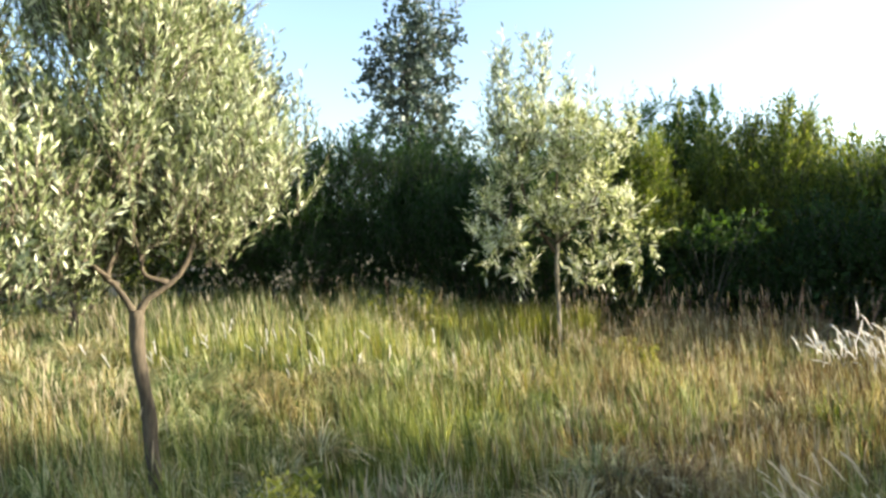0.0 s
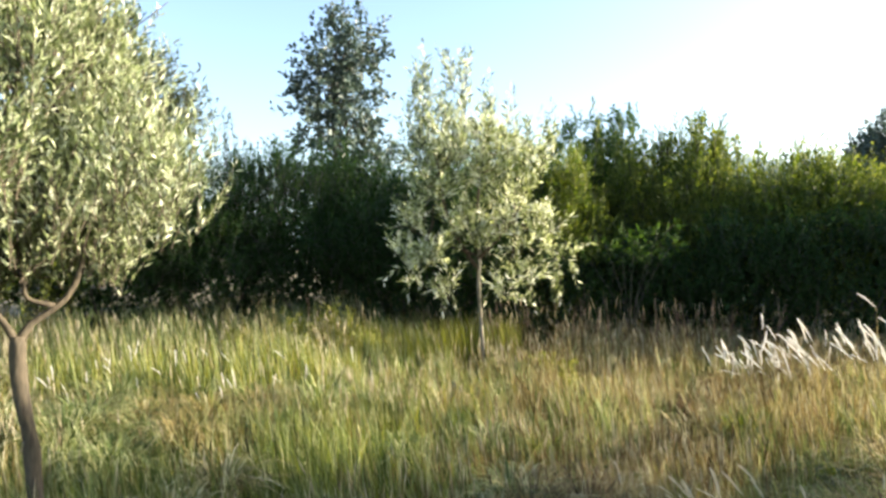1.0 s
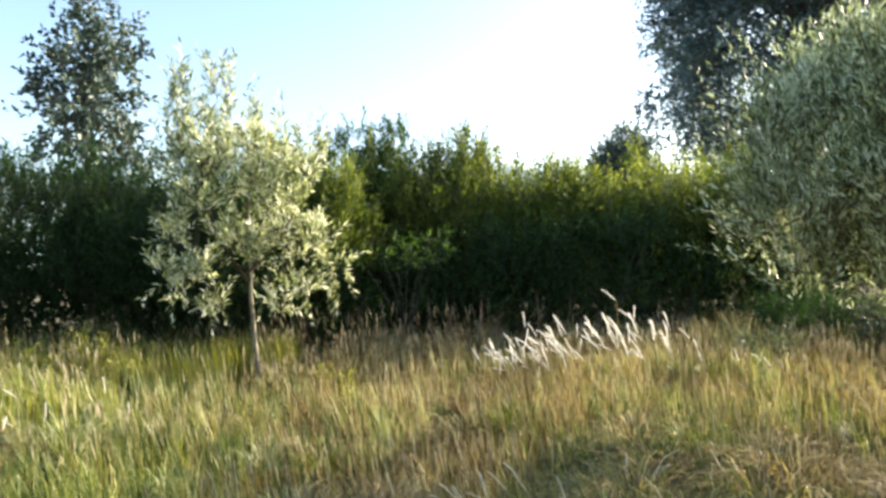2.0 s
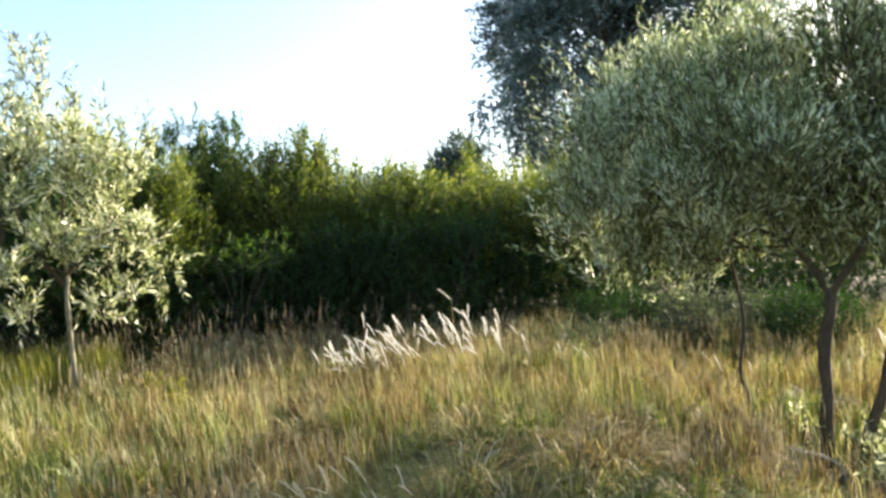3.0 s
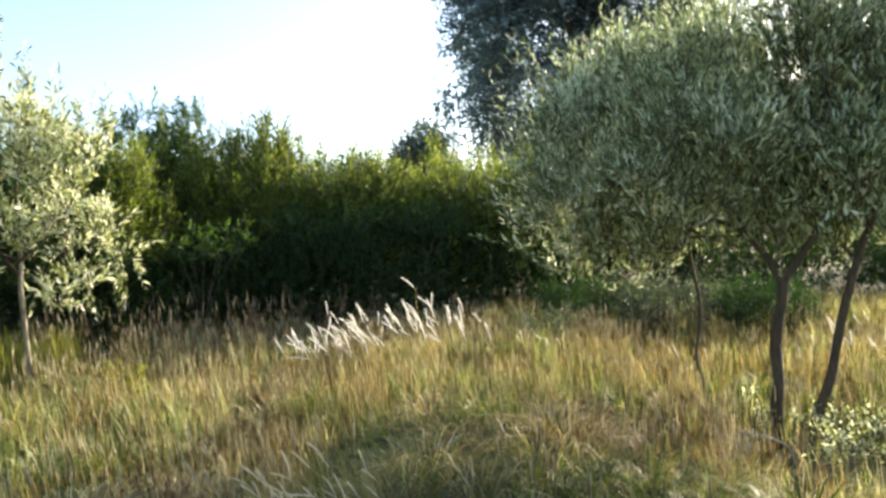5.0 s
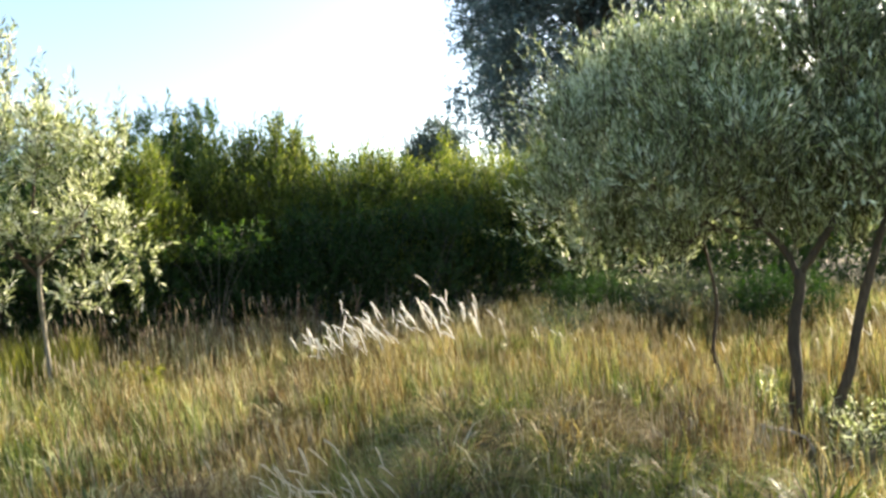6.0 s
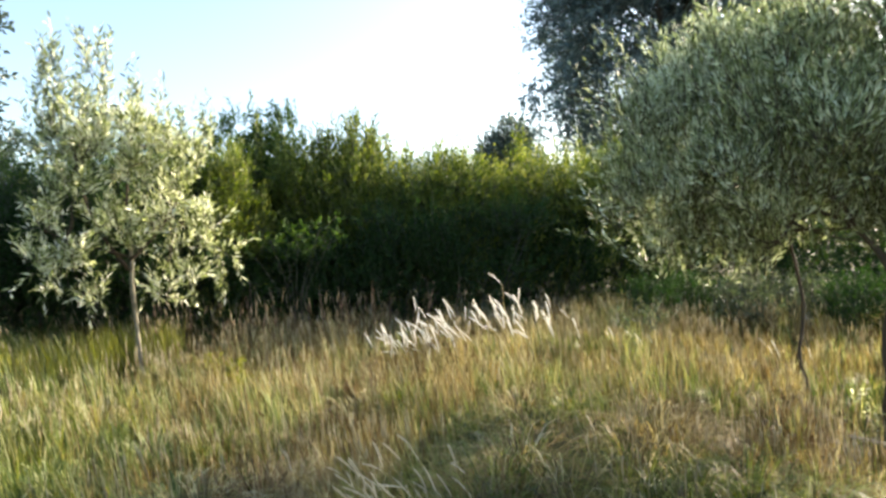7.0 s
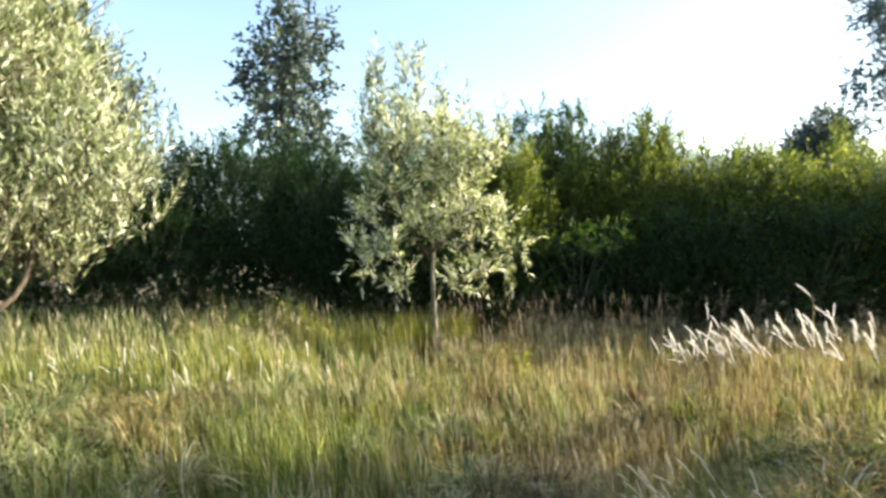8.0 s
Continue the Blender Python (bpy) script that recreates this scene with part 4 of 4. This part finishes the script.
_, tip, tilt = blades("tall_grass_stalks", "tall dry grass stalks before the hedge", STRAW, rng, xy, rng.uniform(0.5, 0.85, len(xy)), rng.uniform(0.005, 0.009, len(xy)), 0.22, 0.1)
half = (rng.random(len(xy)) < 0.68) | (xy[:, 0] < 0)
heads("tan_seed_heads", "slim tan seed heads on tall stalks", SEED, rng, tip[half], tilt[half], rng.uniform(0.12, 0.24, half.sum()), rng.uniform(0.008, 0.013, half.sum()))
heads("dark_seed_heads", "slim dark reddish seed heads on tall stalks", DOCK, rng, tip[~half], tilt[~half], rng.uniform(0.09, 0.16, (~half).sum()), rng.uniform(0.012, 0.022, (~half).sum()))

# yellow-green grass standing round the middle olive's foot
xy, r, az = sow(rng, 2600, 8.75, 9.9, 0, 13, 1.0)
ok = wobble(xy, 2.4, 6.0) + 0.7 * rng.normal(size=len(xy)) > 0.1
xy = xy[ok]
blades("yellow_grass", "yellow-green grass in full sun", HERB, rng, xy, rng.uniform(0.4, 0.72, len(xy)), rng.uniform(0.008, 0.014, len(xy)), 0.22, 0.2)

# tall fresh grass on the green side, up to the hedge's foot
xy, r, az = sow(rng, 6000, 6.7, 8.1, -25, 0, 0.8)
ok = wobble(xy, 2.0, 2.5) + 0.8 * rng.normal(size=len(xy)) > 0.1
xy = xy[ok]
blades("tall_green_grass", "tall fresh green grass before the hedge", HERB, rng, xy[::3], rng.uniform(0.45, 0.92, len(xy[::3])) * np.interp(xy[::3, 0], [-0.7, -0.2], [1.0, 0.65]), rng.uniform(0.008, 0.013, len(xy[::3])), 0.22, 0.2)
blades("tall_meadow_grass", "tall green meadow grass before the hedge", GREEN, rng, xy[1::3], rng.uniform(0.45, 0.96, len(xy[1::3])) * np.interp(xy[1::3, 0], [-0.7, -0.2], [1.0, 0.65]), rng.uniform(0.008, 0.014, len(xy[1::3])), 0.22, 0.2)

# ---- arching tussocks near the path ----
def tussock(place, label, n, height, seed, mat):
    """A thick clump of long leaves that arch over and hang."""
    rng = np.random.default_rng(seed)
    t = thing("grass_tussock", (place[0], place[1], float(rise(place[0], place[1]))), label, "grass", "arching grass tussocks")
    a = rng.uniform(0, 6.28, n)
    out = np.column_stack([np.cos(a), np.sin(a), np.zeros(n)])
    side = np.column_stack([-np.sin(a), np.cos(a), np.zeros(n)])
    reach, h = height * rng.uniform(0.3, 1.1, n), height * rng.uniform(0.6, 1.1, n)
    w = rng.uniform(0.003, 0.0075, n)
    levels = 6
    co = np.empty((n, levels * 2, 3))
    for k in range(levels):
        u = k / (levels - 1)
        c = out * (0.05 * rng.random(n) if k == 0 else 0.04 + reach * u ** 1.4)[:, None] + np.array([0, 0, 1.0]) * (h * (2.2 * u - 1.5 * u * u))[:, None]
        co[:, 2 * k], co[:, 2 * k + 1] = c - side * (w * (1 - 0.8 * u))[:, None], c + side * (w * (1 - 0.8 * u))[:, None]
    i = np.arange(n)[:, None] * levels * 2
    tris = np.concatenate([i + 2 * k + np.array([[0, 1, 3]]) for k in range(levels - 1)] + [i + 2 * k + np.array([[0, 3, 2]]) for k in range(levels - 1)])
    mesh_from_arrays("leaf_clump", co.reshape(-1, 3), tris, mat, t)
    return t


rng = np.random.default_rng(66)
for k in range(160):
    az, dist = (rng.uniform(35, 68), rng.uniform(2.9, 5.0)) if k < 26 or k >= 122 else (rng.uniform(-27, -2), rng.uniform(5.2, 7.6)) if k >= 108 else (rng.uniform(-30, 66), rng.uniform(3.0, 8.0)) if k < 94 else (rng.uniform(-36, -24), rng.uniform(6.0, 8.0))
    mat = ((LUSH, LUSH, RUSSET, LUSH, STRAW)[k % 5] if dist > 3.8 else (LUSH, RUSSET, LUSH)[k % 3] if az > 34 else (STRAW, LUSH, STRAW, RUSSET)[k % 4]) if az > 14 else (GREEN, GREEN, STRAW)[k % 3] if k < 94 else (STRAW, GREEN, GREEN)[k % 3] if k < 108 else (STRAW, GREEN)[k % 2]
    if math.hypot(dist * math.sin(radians(az)) - 4.8, dist * math.cos(radians(az)) - 1.9) < 1.0:
        continue
    label = {"straw_blade": "tussock of long arching straw-coloured grass leaves", "lush_grass_blade": "tussock of long arching green grass leaves", "green_grass_blade": "tussock of long arching green grass leaves", "russet_blade": "tussock of dead brown arching grass leaves"}[mat.name]
    tussock((dist * math.sin(radians(az)), dist * math.cos(radians(az))), label, int(rng.uniform(150, 280)), rng.uniform(0.30, 0.46) * (1.0 if k < 94 else 1.55 if k < 108 else 1.35 if k < 122 else 1.15), 400 + k, mat)

for k, (x, y, n, h, mat) in enumerate([(3.05, 3.05, 330, 0.50, RUSSET), (3.35, 3.2, 260, 0.52, LUSH), (3.6, 2.95, 300, 0.46, RUSSET), (3.2, 3.45, 280, 0.46, LUSH), (2.75, 3.3, 110, 0.48, LUSH), (2.5, 3.0, 90, 0.48, LUSH), (3.9, 3.2, 260, 0.42, RUSSET), (4.5, 2.75, 300, 0.44, RUSSET), (4.35, 3.05, 300, 0.46, LUSH), (3.55, 4.0, 260, 0.4, RUSSET), (4.2, 2.45, 260, 0.4, RUSSET), (3.0, 3.4, 180, 0.5, STRAW), (3.45, 2.9, 180, 0.5, STRAW), (2.6, 3.2, 160, 0.46, STRAW)]):
    label = {"straw_blade": "tussock of long arching straw-coloured grass leaves", "lush_grass_blade": "tussock of long arching green grass leaves", "green_grass_blade": "tussock of long arching green grass leaves", "russet_blade": "tussock of dead brown arching grass leaves"}[mat.name]
    tussock((x, y), label, n, h, 700 + k, mat)

# upright fresh blades between them
xy, r, az = sow(rng, 3400, 2.7, 4.4, 25, 52, 1.0)
ok = wobble(xy, 4.2, 1.5) + 0.5 * rng.normal(size=len(xy)) > 0.25
xy = xy[ok]
part_lush = rng.random(len(xy)) < 0.7
blades("fresh_grass", "fresh upright green grass among the tussocks", LUSH, rng, xy[part_lush], rng.uniform(0.3, 0.56, part_lush.sum()), rng.uniform(0.005, 0.009, part_lush.sum()), 0.25, 0.25)
blades("bleached_grass", "bleached upright grass among the tussocks", STRAW, rng, xy[~part_lush], rng.uniform(0.3, 0.58, (~part_lush).sum()), rng.uniform(0.004, 0.007, (~part_lush).sum()), 0.25, 0.25)

# taller arching clumps that catch the sun over the shaded grass
rng = np.random.default_rng(67)
for k in range(14):
    az, dist, mat = rng.uniform(36, 54), rng.uniform(3.3, 4.5), (STRAW, LUSH, RUSSET, LUSH)[k % 4]
    label = {"straw_blade": "tussock of long arching straw-coloured grass leaves", "lush_grass_blade": "tussock of long arching green grass leaves", "russet_blade": "tussock of dead brown arching grass leaves"}[mat.name]
    tussock((dist * math.sin(radians(az)), dist * math.cos(radians(az))), label, 130, rng.uniform(0.5, 0.62), 760 + k, mat)

# ---- plume grass with white downy heads ----
def plume_head_mesh(seed, mat):
    """A soft tapering head: a slim core with many fine hairs."""
    rng = np.random.default_rng(seed)
    n = 150
    u = rng.random(n)
    bend = np.column_stack([-0.34 * u ** 2, np.zeros(n), u * (1 - 0.16 * u)])
    a = rng.uniform(0, 6.28, n)
    out = np.column_stack([np.cos(a), np.sin(a), np.zeros(n)])
    way = unit(out * 0.28 + np.array([-0.2, 0, 1.0]) + rng.normal(size=(n, 3)) * 0.12)
    fat = np.sin(math.pi * np.clip(u * 0.9 + 0.08, 0, 1)) ** 0.6
    co, tris = leaves_arrays(bend * 0.85 + out * (0.016 * fat)[:, None], way, unit(np.cross(way, out)), 0.14 + 0.14 * fat, np.full(n, 0.028))
    me = bpy.data.meshes.new("seed_head")
    me.from_pydata([tuple(c) for c in co], [], [tuple(int(q) for q in t) for t in tris])
    me.materials.append(mat)
    return me


HEADS = [plume_head_mesh(300 + k, PLUME) for k in range(4)]
DRY_HEADS = [plume_head_mesh(310 + k, DOWN) for k in range(4)]


def plume_tuft(place, label, count, spread, height, head, seed, lean=-0.25, meshes=HEADS):
    rng = np.random.default_rng(seed)
    z = float(rise(place[0], place[1]))
    t = thing("plume_grass", (place[0], place[1], z), label, "grass", "plume grass tufts")
    for k in range(count):
        bx, by = rng.normal() * spread[0], rng.normal() * spread[1]
        h = height * rng.uniform(0.6, 1.3)
        tip = (bx + lean * h * rng.uniform(0.5, 1.3), by + rng.normal() * 0.06, h)
        stem = limb("stalk", [(bx, by, -0.05), ((bx * 1.6 + tip[0] * 0.4) / 2, by, h * 0.55), tip], 0.0035, 0.002, STRAW, t, rng, n=5, sides=4)
        ob = new("seed_head", meshes[k % 4])
        ob.parent = stem
        ob.location = tip
        size = head * rng.uniform(0.75, 1.25)
        ob.scale = (size * 0.36, size * 0.36, size * 1.05)
        ob.rotation_euler = (rng.normal() * 0.2, -0.15 + lean * 1.1 + rng.normal() * 0.32, -0.6 + rng.normal() * 0.4)
    return t


for place, count, spread, height in [((3.72, 6.40), 16, (0.08, 0.2), 0.34), ((3.95, 6.28), 15, (0.15, 0.24), 0.37), ((4.24, 6.08), 15, (0.18, 0.24), 0.40), ((4.50, 5.90), 15, (0.18, 0.24), 0.44), ((4.75, 5.70), 14, (0.18, 0.24), 0.48), ((4.98, 5.52), 12, (0.14, 0.24), 0.48), ((4.85, 6.2), 3, (0.3, 0.15), 0.70), ((4.05, 6.35), 3, (0.2, 0.1), 0.6)]:
    plume_tuft(place, "tuft of white downy plume grass glowing against the sun", count, spread, height, 0.23, int(place[0] * 100), lean=-0.2)
for place, count, spread, height in [((1.62, 2.75), 26, (0.10, 0.10), 0.48), ((1.85, 2.65), 24, (0.12, 0.10), 0.47), ((1.3, 2.9), 3, (0.2, 0.12), 0.38), ((3.0, 2.6), 4, (0.25, 0.2), 0.40)]:
    plume_tuft(place, "tuft of pale plume grass in the shaded foreground", count, spread, height, 0.12, int(place[0] * 100), lean=-0.4, meshes=DRY_HEADS)
for place, count, spread, height in [((-2.2, 6.3), 18, (0.4, 0.3), 0.50), ((-1.0, 6.5), 12, (0.4, 0.3), 0.48), ((-0.4, 6.3), 3, (0.4, 0.3), 0.46), ((6.95, 2.42), 16, (0.2, 0.3), 0.52), ((6.1, 4.0), 5, (0.3, 0.3), 0.36), ((5.45, 4.75), 7, (0.3, 0.2), 0.3)]:
    plume_tuft(place, "loose tuft of pale plume grass in the meadow", count, spread, height, 0.15, int(abs(place[0]) * 100) + 7)


# ---- dark seed stalks in front of the hedge ----
def dock_master():
    rng = np.random.default_rng(8)
    d = thing("dock_plant", (0, 0, 0), "reddish-brown dried dock stalk with seed spike", "plant", "dried dock stalks")
    limb("stalk", [(0, 0, -0.05), (0.02, 0, 0.5), (0.0, 0.02, 0.92)], 0.005, 0.003, DOCK, d, rng, n=6, sides=5)
    n = 80
    u = rng.random(n)
    a = rng.uniform(0, 6.28, n)
    out = np.column_stack([np.cos(a), np.sin(a), np.zeros(n)])
    pos = np.column_stack([np.zeros(n), np.zeros(n), 0.55 + 0.42 * u]) + out * 0.006
    way = unit(out + np.array([0, 0, 0.5]) + rng.normal(size=(n, 3)) * 0.3)
    co, tris = leaves_arrays(pos, way, unit(np.cross(way, np.array([0.1, 0.2, 1.0]))), np.full(n, 0.016), np.full(n, 0.009))
    tagged(mesh_from_arrays("seed_spike", co, tris, DOCK, d), kind="stuff")
    return d


first_dock = dock_master()
rng = np.random.default_rng(9)
for k in range(50):
    az, dist = (rng.uniform(11, 34), rng.uniform(8.6, 10.6)) if k < 40 else (rng.uniform(-16, 8), rng.uniform(9.6, 11))
    x, y = dist * math.sin(radians(az)), dist * math.cos(radians(az))
    m = pose(x, y, float(rise(x, y)), rng.normal() * 8, rng.normal() * 9, rng.uniform(0, 360)) @ Matrix.Scale(rng.uniform(0.6, 1.1), 4)
    if k == 0:
        first_dock.matrix_world = m
    else:
        copy_thing(first_dock, m @ Matrix.Scale(1 / first_dock.scale[0], 4))


# ---- flowering herbs ----
def herb(place, label, w, h, seed, flowers, stems=9, leaf=(0.07, 0.03)):
    rng = np.random.default_rng(seed)
    t = thing("flowering_herb", (place[0], place[1], float(rise(place[0], place[1]))), label, "plant")
    tops = []
    for k in range(stems):
        a, q = rng.uniform(0, 6.28), math.sqrt(rng.random())
        tip = (w * q * math.cos(a), w * q * math.sin(a), h * rng.uniform(0.7, 1.05))
        limb("stem", [(tip[0] * 0.3, tip[1] * 0.3, -0.03), (tip[0] * 0.7, tip[1] * 0.7, tip[2] * 0.5), tip], 0.004, 0.002, HERB, t, rng, n=5, sides=4)
        tops.append(tip)
    foliage("foliage", t, rng, [(0, 0, h * 0.5, w * 0.9, w * 0.9, h * 0.4, 1)], stems * 2, 9, h * 0.3, leaf[0], leaf[1], HERB, HERB, up=0.9, out=0.5, twig_r=0.002)
    if flowers:
        tops = np.array(tops)
        n = flowers
        pos = tops[rng.integers(0, len(tops), n)] + rng.normal(size=(n, 3)) * np.array([0.05, 0.05, 0.03])
        way = unit(rng.normal(size=(n, 3)) + np.array([0, 0, 0.8]))
        co, tris = leaves_arrays(pos, way, unit(np.cross(way, rng.normal(size=(n, 3)))), np.full(n, 0.03), np.full(n, 0.022))
        tagged(mesh_from_arrays("blossom", co, tris, YELLOW, t), "small yellow blossoms", kind="stuff")
    return t


for k, (x, y, w, h, blossoms) in enumerate([(-0.86, 8.9, 0.22, 0.72, 30), (-0.68, 9.05, 0.18, 0.66, 24), (-0.30, 8.95, 0.2, 0.80, 45), (-0.12, 9.1, 0.16, 0.72, 30), (-1.6, 9.1, 0.22, 0.66, 20)]):
    herb((x, y), "clump of yellow-flowering herbs at the hedge's foot", w, h, 31 + k, blossoms, stems=14)
herb((1.91, 7.6), "bright green leafy weed in the dry grass", 0.22, 0.45, 55, 20)
herb((2.15, 7.2), "bright green leafy weed in the dry grass", 0.16, 0.4, 56, 0)
herb((-0.66, 3.2), "low yellow-flowering weed in the grass", 0.17, 0.46, 57, 170)

# olive suckers and a dead stick round the two-stemmed tree's foot
for k, (x, y, w, h) in enumerate([(5.05, 2.02, 0.35, 0.36), (5.14, 1.86, 0.4, 0.42), (4.93, 1.94, 0.35, 0.34), (5.24, 1.78, 0.4, 0.40), (4.92, 2.42, 0.3, 0.44), (4.78, 1.82, 0.35, 0.26), (5.0, 1.75, 0.4, 0.3)]):
    bush((x, y, 0), "pale olive suckers at the foot of the trunk", w * 0.9, w * 0.9, h * 0.9, 180 + k, OLIVE_PALE, shoots=19, per=9, shoot_len=0.15, leaf=(0.05, 0.013), name="olive_sucker")


def stick():
    rng = np.random.default_rng(4)
    t = thing("fallen_stick", (4.6, 2.3, 0.0), "bleached dead stick lying in the grass", "stick")
    limb("stick", [(-0.02, 0.03, 0.215), (0.03, -0.06, 0.2), (0.09, -0.18, 0.17), (0.12, -0.24, 0.11), (0.14, -0.28, -0.02)], 0.011, 0.008, DEADWOOD, t, rng, n=8, sides=7)
    return t


stick()
